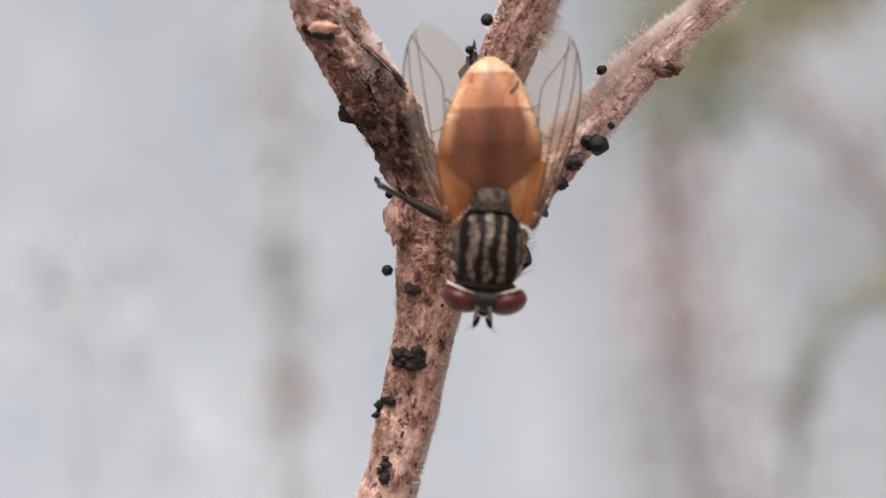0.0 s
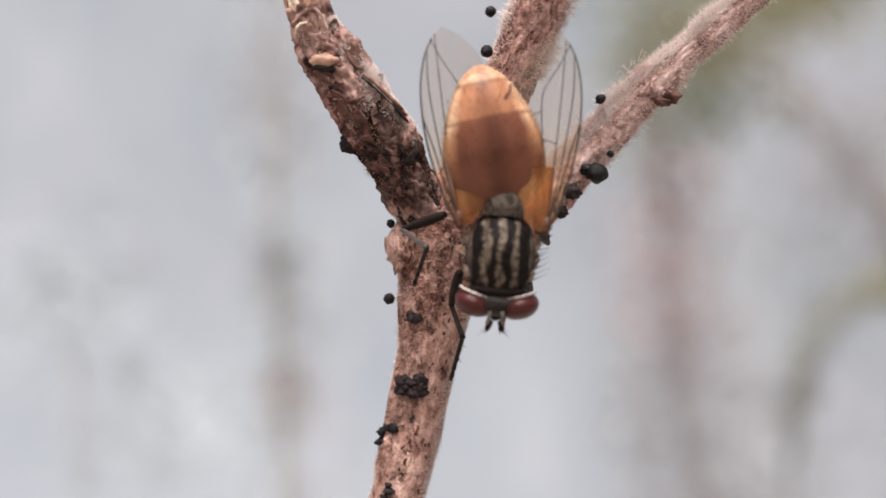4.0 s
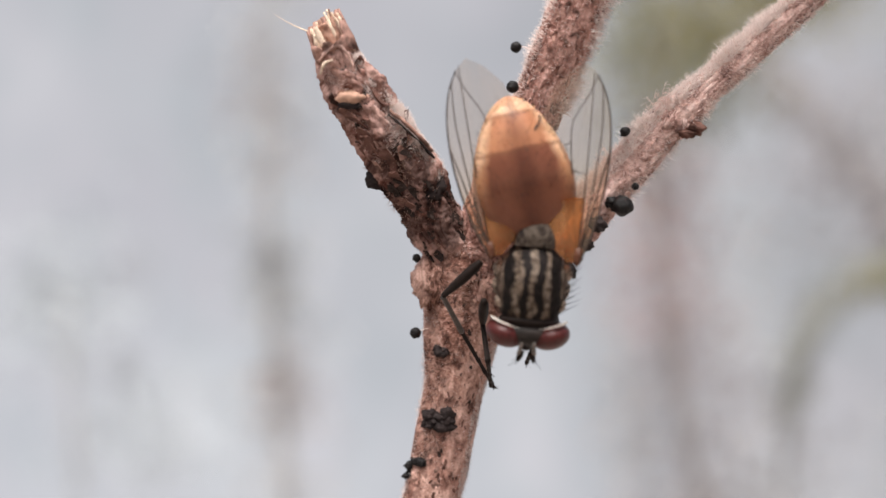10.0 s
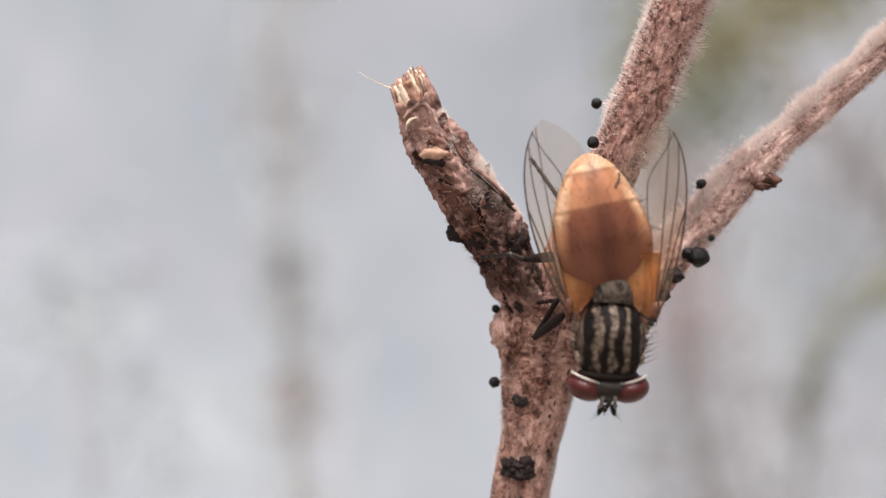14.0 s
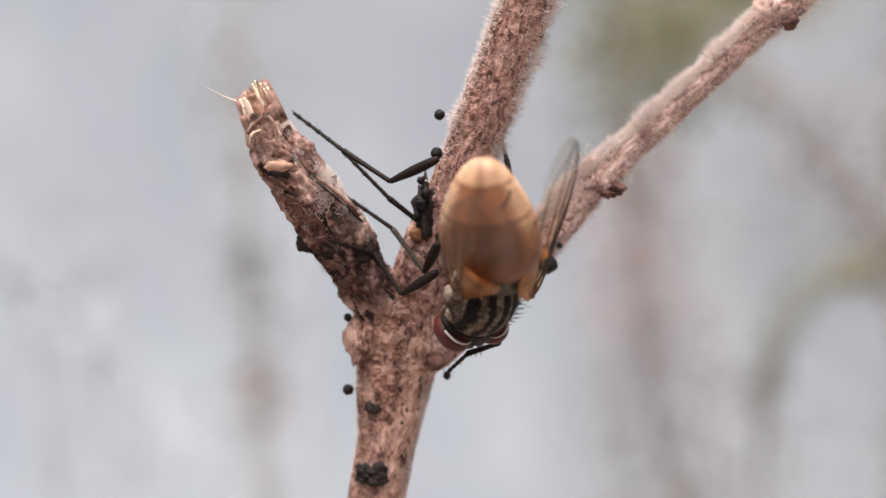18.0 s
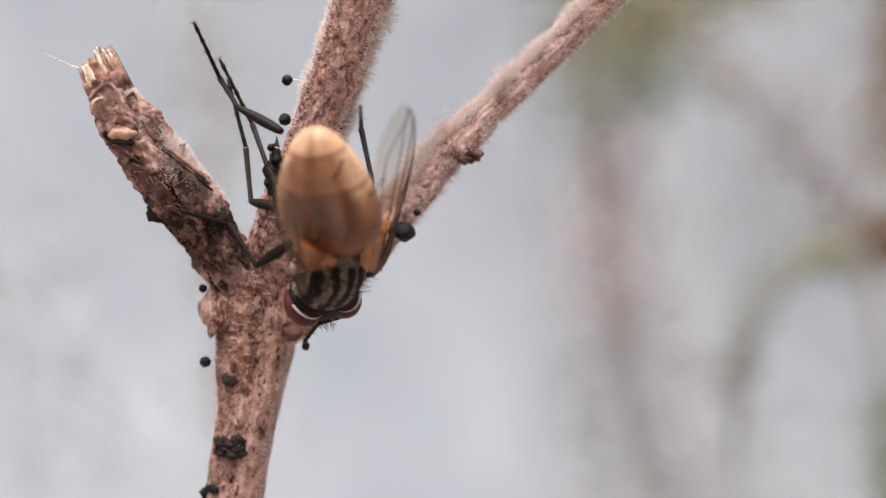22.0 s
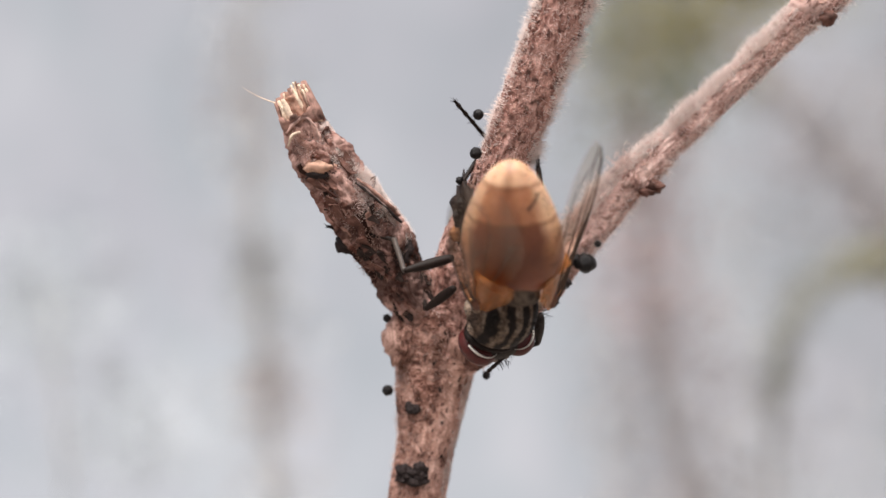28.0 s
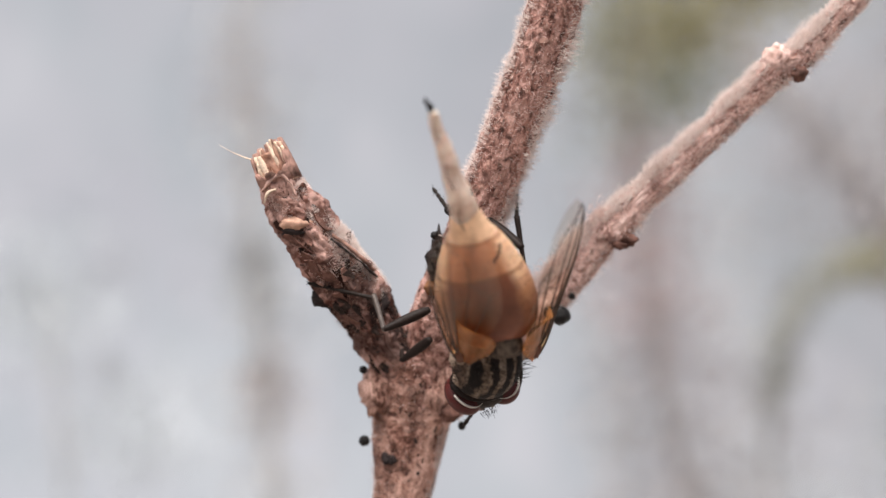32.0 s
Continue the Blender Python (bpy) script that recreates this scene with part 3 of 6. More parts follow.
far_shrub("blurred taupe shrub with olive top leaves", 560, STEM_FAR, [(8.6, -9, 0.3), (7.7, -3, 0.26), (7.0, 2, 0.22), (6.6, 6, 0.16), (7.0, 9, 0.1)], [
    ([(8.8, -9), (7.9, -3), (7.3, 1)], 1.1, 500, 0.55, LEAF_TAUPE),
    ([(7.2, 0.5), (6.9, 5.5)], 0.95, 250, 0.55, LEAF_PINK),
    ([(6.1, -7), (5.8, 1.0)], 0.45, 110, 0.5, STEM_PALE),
    ([(6.4, 5.8), (6.2, 9.5)], 0.8, 190, 0.55, LEAF_MOSS),
    ([(6.6, 8.6), (8.8, 9.2)], 1.0, 330, 0.55, LEAF_OLIVE),
    ([(7.6, 6.6), (8.6, 7.2)], 0.6, 60, 0.55, LEAF_GREEN),
    ([(9.2, 10.0), (11.8, 10.2)], 0.7, 190, 0.55, LEAF_OLIVE)])
far_shrub("blurred arching shrub shoot with rusty leaves", 520, STEM_MOSS, [(10.4, -9, 0.08), (10.3, -3, 0.12), (10.5, 0.0, 0.2), (11.3, 1.5, 0.22), (12.4, 2.2, 0.2), (14.5, 2.5, 0.14)], [
    ([(10.4, -1.4), (10.6, 0.2), (11.3, 1.5), (12.4, 2.2), (14.0, 2.4)], 0.30, 260, 0.5, STEM_MOSS),
    ([(12.0, 2.0), (13.6, 2.4)], 0.3, 50, 0.5, LEAF_OLIVE),
    ([(14.1, 2.5), (15.2, 2.6)], 0.45, 130, 0.55, LEAF_RUST),
    ([(14.9, 4.6), (14.9, 9.5)], 0.5, 170, 0.55, LEAF_RUST),
    ([(14.7, -6.0), (14.6, -1.5)], 0.5, 130, 0.55, LEAF_GREEN),
    ([(10.4, -9.0), (10.4, -1.5)], 0.7, 130, 0.5, LEAF_TAUPE)])
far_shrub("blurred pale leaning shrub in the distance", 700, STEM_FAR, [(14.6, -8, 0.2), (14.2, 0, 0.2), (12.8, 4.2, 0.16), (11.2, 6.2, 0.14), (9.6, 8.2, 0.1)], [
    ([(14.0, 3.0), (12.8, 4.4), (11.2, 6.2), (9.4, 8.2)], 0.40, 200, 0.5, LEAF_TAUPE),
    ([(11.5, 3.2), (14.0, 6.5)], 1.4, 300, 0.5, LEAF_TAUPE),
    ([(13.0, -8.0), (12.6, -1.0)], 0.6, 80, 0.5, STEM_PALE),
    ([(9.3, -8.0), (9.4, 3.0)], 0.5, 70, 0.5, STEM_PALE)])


# ---- the twig ----
twig = new("branched_twig")
twig.location = place(0, 0, -LIFT)
tagged(twig, "dry pinkish-brown forked twig with a broken stub and pale fuzz", "twig")
SHIFT = np.array([0, 0, LIFT])

STEM_ROWS = [(-2.97, 0.80, -30.00, 0.81), (-1.17, 0.65, -12.00, 0.76), (0.25, 0.60, -5.57, 0.75), (0.43, 0.60, -4.61, 0.75), (0.69, 0.60, -3.51, 0.77), (0.92, 0.60, -2.08, 0.81), (1.10, 0.60, -1.13, 0.87), (1.24, 0.60, -0.19, 0.99), (1.32, 0.60, 0.76, 1.11), (1.37, 0.50, 1.72, 1.11), (1.43, 0.45, 2.40, 0.85)]
STUB_ROWS = [(1.25, 0.5, 1.4, 0.85), (0.92, 0.2, 2.21, 0.738), (0.42, -0.2, 3.15, 0.72), (-0.2, -0.65, 4.3, 0.83), (-0.95, -1.15, 5.37, 0.80), (-1.59, -1.5, 6.44, 0.663), (-1.9, -1.6, 6.94, 0.603), (-2.12, -1.68, 7.33, 0.554)]
CENTRE_ROWS = [(1.51, 0.49, 1.08, 0.97), (1.81, 0.29, 2.35, 0.887), (2.17, -0.1, 3.43, 0.815), (2.97, -0.65, 5.4, 0.712), (3.66, -1.1, 7.16, 0.701), (4.33, -1.5, 8.88, 0.709), (4.78, -1.76, 10, 0.708), (5.91, -2.32, 13.31, 0.665), (6.79, -2.81, 15.83, 0.624), (8.61, -3.6, 21.41, 0.582)]
RIGHT_ROWS = [(1.73, 0.51, 0.84, 0.84), (2.62, 0.45, 1.55, 0.794), (3.81, 0.45, 2.48, 0.647), (4.78, 0.45, 3.41, 0.598), (5.74, 0.39, 4.48, 0.548), (6.69, 0.29, 5.59, 0.528), (7.24, 0.2, 6.11, 0.528), (7.95, 0.17, 6.79, 0.436), (9.18, 0.09, 7.88, 0.405), (10.61, -0, 9.22, 0.414), (11.7, -0.18, 10.25, 0.433), (12.3, -0.21, 10.6, 0.412), (12.87, -0.23, 11.12, 0.332), (13.27, -0.24, 11.59, 0.342), (13.59, -0.25, 11.9, 0.352), (14.55, -0.28, 12.92, 0.281)]


def stick(name, rows, mat, step, sides, rough, lump, seed, label=""):
    v, f, uv = tube_data(rows, step, sides, rough, lump, seed)
    return part(name, (v + SHIFT) * MM, f, mat, twig, label, uv)


lower = stick("lower_stem", [(-14.0, 2.0, -LIFT, 3.2), (-10.0, 1.8, -420, 2.4), (-6, 1.2, -90, 1.2), (-3.0, 0.8, -29.8, 0.86)], STEM_BARK, 3, 20, 0.05, 0.05, 5)
stem = stick("stem", STEM_ROWS, STEM_BARK, 0.055, 90, 0.035, 0.12, 1)
stub = stick("broken_stub", STUB_ROWS, STUB_BARK, 0.04, 112, 0.11, 0.32, 2, "dark broken stub with a splintered pale end")
centre = stick("middle_branch", CENTRE_ROWS, TWIG_BARK, 0.06, 90, 0.055, 0.08, 3)
right = stick("side_branch", RIGHT_ROWS, SIDE_BARK, 0.055, 84, 0.045, 0.12, 4)


def on_stick(rows, s_lo, s_hi, count, seed, a_lo=-180.0, a_hi=180.0):
    """Random places on a stick: point, outward way, lengthwise way. Angles in degrees from the camera's side, positive to the right."""
    rng = np.random.default_rng(seed)
    c = spline(rows, 0.05)
    tan, side, front = frames_along(c)
    idx = (rng.uniform(s_lo, s_hi, count) * (len(c) - 1)).astype(int)
    ang = np.radians(rng.uniform(a_lo, a_hi, count))
    sx = np.where(side[idx][:, :1] > 0, 1.0, -1.0)
    out = front[idx] * np.cos(ang)[:, None] + sx * side[idx] * np.sin(ang)[:, None]
    return c[idx, :3] + out * (c[idx, 3] * 0.97)[:, None], out, tan[idx]


def fuzz(parent, rows, s_lo, s_hi, count, seed, length, radius, mat, lean, a_lo, a_hi, lie=0.0, wild=0.35):
    rng = np.random.default_rng(seed)
    p, out, tan = on_stick(rows, s_lo, s_hi, count, seed, a_lo, a_hi)
    d = out * (1 - lie) + tan * lean * rng.normal(1, 0.5, (count, 1)) + rng.normal(0, wild, (count, 3))
    patchy = np.array([0.55 + 0.8 * max(0.0, 0.45 + 1.3 * noise.noise(Vector(q) * 1.1)) for q in p])
    v, f = hairs(p + SHIFT, d, rng.uniform(0.4, 1.0, count) * length * patchy, radius, seed, 0.9)
    ob = part("fuzz", v * MM, f, mat, parent)
    ob["kind"] = "stuff"


fuzz(right, RIGHT_ROWS, 0.22, 1.0, 6500, 11, 0.34, 0.0088, FUZZ, 0.3, -150, -25)
fuzz(right, RIGHT_ROWS, 0.2, 1.0, 3500, 24, 0.22, 0.0095, FUZZ, 0.2, -130, -20)
fuzz(right, RIGHT_ROWS, 0.25, 1.0, 2600, 12, 0.30, 0.0075, FUZZ, 0.3, 30, 180)
fuzz(centre, CENTRE_ROWS, 0.25, 0.85, 5200, 13, 0.27, 0.0082, FUZZ, 0.2, -150, -45)
fuzz(centre, CENTRE_ROWS, 0.25, 0.85, 5000, 14, 0.42, 0.0088, FUZZ, 0.2, 45, 160)
fuzz(centre, CENTRE_ROWS, 0.12, 0.85, 5000, 15, 0.20, 0.0104, WOOL, 0.1, -85, 85, 0.7, 1.0)
fuzz(right, RIGHT_ROWS, 0.12, 1.0, 5500, 16, 0.22, 0.0104, WOOL, 0.1, -100, 90, 0.7, 1.0)
fuzz(right, RIGHT_ROWS, 0.2, 1.0, 6500, 28, 0.26, 0.0110, FUZZ, 0.5, -105, -25, 0.7, 0.5)
fuzz(stem, STEM_ROWS, 0.45, 1.0, 500, 17, 0.14, 0.0096, FIBRE, 0.0, -100, 100, 0.75, 1.2)
fuzz(stem, STEM_ROWS, 0.66, 1.0, 4200, 22, 0.17, 0.0090, FIBRE, 0.0, -100, 90, 0.8, 1.1)
fuzz(stem, STEM_ROWS, 0.62, 1.0, 2600, 26, 0.17, 0.0085, WOOL, 0.0, -100, 90, 0.8, 1.1)
fuzz(stem, STEM_ROWS, 0.70, 1.0, 9000, 18, 0.15, 0.0086, FUZZ, 0.3, 52, 125, 0.35, 0.6)
fuzz(stem, STEM_ROWS, 0.70, 1.0, 3500, 27, 0.16, 0.0090, FIBRE, 0.5, -80, 60, 0.85, 0.9)
fuzz(stem, STEM_ROWS, 0.68, 1.0, 2600, 21, 0.15, 0.0068, FUZZ, 0.2, -150, -65)
fuzz(stub, STUB_ROWS, 0.1, 0.6, 1200, 19, 0.20, 0.0096, FIBRE, 0.2, -90, 90, 0.75, 0.9)
fuzz(stub, STUB_ROWS, 0.60, 0.97, 3000, 20, 0.13, 0.0085, WOOL, 0.3, -40, 120, 0.8, 0.6)
fuzz(stub, STUB_ROWS, 0.50, 0.95, 2600, 25, 0.14, 0.0080, FUZZ, 0.3, 20, 110, 0.7, 0.6)
fuzz(stub, STUB_ROWS, 0.42, 0.95, 9000, 23, 0.17, 0.0085, FUZZ, 0.3, 45, 130, 0.4)


def tuft(parent, at, spread, count, seed, length):
    g = np.random.default_rng(seed)
    roots = np.array(at) + g.normal(0, 1, (count, 3)) * np.array(spread)
    v, f = hairs(roots + SHIFT, g.normal(0, 1, (count, 3)) + np.array([0, -0.8, 0.4]), g.uniform(0.4, 1, count) * length, 0.011, seed, 1.2)
    ob = part("fuzz_tuft", v * MM, f, WOOL, parent)
    ob["kind"] = "stuff"


tuft(stem, (1.25, -0.48, 2.25), (0.16, 0.06, 0.12), 130, 51, 0.16)
tuft(stem, (1.05, -0.1, 3.05), (0.14, 0.12, 0.12), 110, 52, 0.2)
tuft(right, (5.49, 0.23, 4.63), (0.25, 0.15, 0.22), 400, 53, 0.36)
tuft(right, (6.76, 0.14, 6.1), (0.22, 0.2, 0.2), 400, 54, 0.36)


def flakes(parent, rows, s_lo, s_hi, count, seed, size, mat, a_lo, a_hi):
    """Loose scales of bark, bent up at one end."""
    rng = np.random.default_rng(seed)
    p, out, tan = on_stick(rows, s_lo, s_hi, count, seed, a_lo, a_hi)
    verts, faces = [], []
    for q, o, t in zip(p, out, tan):
        t = t * rng.choice((-1, 1)) + rng.normal(0, 0.4, 3)
        t -= o * (t @ o)
        t /= np.linalg.norm(t)
        s = np.cross(o, t)
        ln, wd = rng.uniform(0.5, 1.2) * size, rng.uniform(0.25, 0.6) * size
        b = len(verts)
        for k, (u, h) in enumerate(((-0.5, -0.03), (0.0, 0.02), (0.3, 0.05), (0.5, 0.12))):
            w = wd * (0.5, 0.55, 0.4, 0.18)[k] * rng.uniform(0.7, 1.2)
            for e in (-1, 1):
                j = rng.normal(0, 0.04, 3) * size
                top = q + t * u * ln + s * e * w + o * (h * size * rng.uniform(0.6, 1.6) + 0.03) + j
                verts.append(top)
                verts.append(top - o * 0.045)
        for k in range(3):
            i = b + 4 * k
            faces += [(i, i + 4, i + 6, i + 2), (i + 1, i + 3, i + 7, i + 5), (i, i + 1, i + 5, i + 4), (i + 2, i + 6, i + 7, i + 3)]
        faces += [(b, b + 2, b + 3, b + 1), (b + 12, b + 13, b + 15, b + 14)]
    ob = part("bark_scale", (np.array(verts) + SHIFT) * MM, faces, mat, parent, smooth=False)
    ob["kind"] = "stuff"


flakes(stub, STUB_ROWS, 0.58, 0.97, 9, 31, 0.40, FLAKE, -60, 110)
flakes(stub, STUB_ROWS, 0.50, 0.9, 8, 37, 0.75, BROWNFLAKE, -50, 90)
flakes(stub, STUB_ROWS, 0.3, 0.9, 8, 38, 0.45, DARKFLAKE, -50, 100)
flakes(stub, STUB_ROWS, 0.12, 0.5, 22, 32, 0.4, DARKFLAKE, -55, 80)
flakes(stub, STUB_ROWS, 0.1, 0.6, 8, 39, 0.45, DARKFLAKE, -60, 90)
flakes(stub, STUB_ROWS, 0.40, 0.8, 10, 40, 0.7, BROWNFLAKE, -40, 90)
flakes(stem, STEM_ROWS, 0.72, 1.0, 60, 33, 0.24, FLAKE, -90, 70)
flakes(stem, STEM_ROWS, 0.72, 1.0, 110, 34, 0.17, BROWNFLAKE, -15, 55)
flakes(stem, STEM_ROWS, 0.74, 1.0, 26, 41, 0.15, DARKFLAKE, -10, 50)
flakes(right, RIGHT_ROWS, 0.15, 0.95, 26, 35, 0.22, PINKFLAKE, -20, 110)
flakes(centre, CENTRE_ROWS, 0.1, 0.8, 80, 36, 0.22, FLAKE, -80, 90)


def knob(name, parent, at, size, mat, seed, rough=0.35, label=""):
    v, f = blob(*size, rough, seed)
    uvs = [(1.6 * q[0] + 0.6 * q[1] + seed, q[2] + 0.5 * q[1]) for q in v]
    return part(name, (v + np.array(at) + SHIFT) * MM, f, mat, parent, label, uvs)


# Splintered end of the stub, a torn collar of bark below it, and the pale scar
rng = np.random.default_rng(8)
tip, way = np.array([-2.41, -1.8, 8.32]), np.array([-0.376, -0.12, 0.919])
across, front = np.array([0.925, 0.0, 0.38]), np.array([0, -1.0, 0])
v, f, uv = tube_data([(*(tip - way * 1.35), 0.48), (*(tip - way * 0.6), 0.38), (*(tip - way * 0.3), 0.33)], 0.06, 40, 0.08, 0.1, 9)
part("wood_core", (v + SHIFT) * MM, f, WOOD, stub, "raw brown wood of the broken end")
for i in range(44):
    a, r = rng.uniform(0, 2 * math.pi), 0.47 * math.sqrt(rng.uniform(0.25, 1))
    o = across * math.cos(a) + front * math.sin(a)
    root = tip - way * 1.25 + o * r
    end = root + way * (rng.uniform(0.75, 1.22) - (0.25 if math.cos(a) < -0.5 else 0)) + across * rng.normal(0, 0.04) - o * 0.04
    w = rng.uniform(0.05, 0.11)
    v, f, uv = tube_data([(*root, w), (*(root + (end - root) * 0.6), w), (*end, w * 0.5)], 0.06, 9, 0.04, 0.0, i)
    part("splinter", (v + SHIFT) * MM, f, (PITH, PITH, PITH, PITH, PINKFLAKE, WOOD)[int(rng.integers(6))], stub)
for a0, ln, curl in ((185, 0.95, -0.05), (215, 0.45, 0.05), (238, 0.30, 0.22), (262, 0.34, 0.26), (285, 0.26, 0.24), (305, 0.40, 0.12), (330, 0.8, -0.02), (0, 1.15, -0.06), (30, 1.2, -0.08), (60, 1.22, -0.1), (90, 1.2, -0.1), (120, 1.15, -0.1), (150, 1.05, -0.08)):
    a = radians(a0)
    o = across * math.cos(a) - front * math.sin(a)
    s = np.cross(way, o)
    root = tip - way * 1.22 + o * 0.56
    pts = []
    for u, w in ((0, 0.20), (0.4, 0.19), (0.75, 0.15), (1.0, 0.07)):
        for e in (-1, 1):
            q = root + way * u * ln + s * e * w * rng.uniform(0.8, 1.2) + o * curl * u * u
            pts += [q, q - o * 0.06]
    fs = []
    for k in range(3):
        i = 4 * k
        fs += [(i, i + 4, i + 6, i + 2), (i + 1, i + 3, i + 7, i + 5), (i, i + 1, i + 5, i + 4), (i + 2, i + 6, i + 7, i + 3)]
    fs += [(0, 2, 3, 1), (12, 13, 15, 14)]
    part("bark_shred", (np.array(pts) + SHIFT) * MM, fs, FLAKE, stub)
for rows, mat in (([(-2.39, -2.33, 7.01, 0.03), (-2.22, -2.33, 7.22, 0.05), (-1.9, -2.33, 7.42, 0.06), (-1.64, -2.33, 7.22, 0.05), (-1.47, -2.33, 6.86, 0.03)], PINKFLAKE), ([(-0.62, -1.95, 5.73, 0.03), (-0.27, -1.85, 5.43, 0.035), (0.16, -1.61, 5.05, 0.04), (0.52, -1.24, 4.67, 0.03)], CRUST), ([(-0.59, -1.85, 5.84, 0.04), (-0.21, -1.77, 5.54, 0.06), (0.16, -1.56, 5.19, 0.07), (0.47, -1.25, 4.85, 0.04)], FLAKE), ([(-2, -2.37, 7.02, 0.03), (-2.21, -2.39, 6.91, 0.05), (-2.32, -2.3, 6.67, 0.02)], PITH)):
    v, f, uv = tube_data(rows, 0.05, 9, 0.05, 0.1, 3)
    part("peeling_strip", (v + SHIFT) * MM, f, mat, stub)
v, f = hairs([np.array([-2.72, -1.89, 7.84])], [np.array([-1.0, -0.2, 0.35])], [0.95], 0.022, 4, 0.3, 6)
part("loose_fibre", (v + SHIFT) * MM, f, PITH, stub)
knob("torn_hollow", stub, (-1.84, -2.12, 7.03), (0.24, 0.09, 0.28), HOLLOW, 21, 0.4, "reddish torn hollow under the broken end")
knob("leaf_scar", stub, (-1.56, -2.04, 6.13), (0.40, 0.19, 0.18), SCAR, 3, 0.28, "pale raw leaf scar")
knob("scar_lip", stub, (-1.58, -1.96, 5.93), (0.36, 0.20, 0.12), CRUST, 7, 0.4)
knob("dead_bud", stub, (-1.05, -0.92, 4.11), (0.27, 0.25, 0.26), CRUST, 5, 0.4)
knob("black_patch", stub, (0.46, -0.82, 3.8), (0.34, 0.26, 0.50), CRUST, 9, 0.5)
knob("black_patch", stub, (0.05, -0.22, 3.06), (0.16, 0.24, 0.50), CRUST, 10, 0.5)
knob("branch_bump", right, (7.46, -0.12, 5.56), (0.26, 0.24, 0.19), BROWNFLAKE, 11, 0.7)
knob("branch_bump", right, (7.25, -0.16, 5.42), (0.24, 0.20, 0.12), BROWNFLAKE, 24, 0.6)
knob("branch_bump", right, (7.02, 0.1, 5.8), (0.56, 0.42, 0.46), SIDE_BARK, 12, 0.3)
knob("branch_bump", right, (12.16, -0.55, 10.06), (0.22, 0.22, 0.22), BROWNFLAKE, 13, 0.4)
knob("branch_bump", right, (11.66, -0.22, 10.4), (0.48, 0.48, 0.48), SIDE_BARK, 14, 0.35)
knob("node_swelling", stem, (0.42, 0.1, 1.45), (0.50, 0.6, 0.7), STEM_BARK, 15, 0.4)
knob("node_swelling", stem, (1.9, 0.15, 1.5), (0.9, 0.62, 1.1), STEM_BARK, 16, 0.35)
knob("rusty_bud", centre, (2, -0.97, 4.33), (0.20, 0.2, 0.20), ORANGE, 17, 0.3)
knob("rusty_bud", centre, (1.83, -0.8, 4.04), (0.14, 0.15, 0.16), FLAKE, 18, 0.3)


# ---- pellets and crusts on the twig ----
def pellet(at, size, label, mat=BLACK, seed=1, rough=0.12, stalk=None, name="black_pellet"):
    ob = new(name)
    ob.location = place(*at)
    tagged(ob, label, "pellet", "dark pellets on the twig")
    v, f = blob(*size, rough, seed)
    part("body", v * MM, f, mat, ob)
    if stalk:
        end = np.array(stalk, float) - np.array(at)
        v, f, uv = tube_data([(0, 0, 0, 0.018), (*(end * 0.5 + np.array([0, 0, 0.05])), 0.014), (*end, 0.012)], 0.1, 6)
        part("thread", v * MM, f, FUZZ, ob)
    return ob


def crust_pad(at, spread, count, size, label, seed, axis, mat=CRUST):
    """A pad of crumbs grown together on the front of a stick. axis: the stick's middle (x, y) and radius there."""
    g = np.random.default_rng(seed)
    ob = new("dark_crust")
    ob.location = place(*at)
    tagged(ob, label, "crust", "dark pellets on the twig")
    verts, faces = [], []
    for k in range(count):
        r = size * g.uniform(0.55, 1.3)
        v, f = blob(r * g.uniform(0.8, 1.5), r, r * g.uniform(0.7, 1.3), 0.7, seed * 40 + k, 8, 11)
        q = g.uniform(-1, 1, 3) * np.array(spread)
        q[1] += axis[1] - math.sqrt(max(0.04, axis[2] ** 2 - (at[0] + q[0] - axis[0]) ** 2)) - at[1] - 0.2 * r
        b = len(verts)
        verts += [tuple(w) for w in v + q]
        faces += [tuple(i + b for i in fc) for fc in f]
    part("body", np.array(verts) * MM, faces, mat, ob)["kind"] = "stuff"
    return ob


BALL = "small round black pellet held by a hair beside the stem"
pellet((0.0, 0.0, 0.0), (0.155, 0.155, 0.15), BALL, stalk=(0.5, 0.3, 0.1))
pellet((2.54, -1.73, 6.45), (0.16, 0.16, 0.16), "round black pellet on the fuzz of the middle branch", seed=2, stalk=(2.9, -1.18, 6.45))
pellet((2.62, -1.77, 7.46), (0.14, 0.14, 0.14), "round black pellet on the fuzz of the middle branch", seed=3, stalk=(3.09, -1.32, 7.44))
pellet((5.54, -0.14, 3.47), (0.29, 0.28, 0.27), "large glossy black pellet under the side branch", seed=4, rough=0.22, stalk=(5.14, 0.18, 3.82))
pellet((5.26, -0.07, 3.57), (0.2, 0.2, 0.16), "black crust lump on the side branch", seed=5, rough=0.4)
pellet((5.9, -0.06, 4), (0.10, 0.10, 0.10), "tiny dark pellet on the side branch", seed=6, stalk=(5.65, 0.18, 4.22))
loose_pellet = pellet((5.6, -0.14, 5.46), (0.14, 0.13, 0.13), "small dark pellet on the fuzz of the side branch", seed=7, rough=0.3, stalk=(5.95, 0.09, 5.14))
pellet((0.03, -0.25, 2.03), (0.11, 0.12, 0.11), "tiny black pellet at the fork", seed=8, rough=0.3)
pellet((2.76, 0.12, 0.37), (0.11, 0.11, 0.12), "tiny dark pellet below the side branch", seed=9, stalk=(2.5, 0.3, 0.7))
pellet((4.61, -0.02, 2.42), (0.19, 0.19, 0.17), "dark lump under the side branch", seed=10, rough=0.35, mat=CRUST)
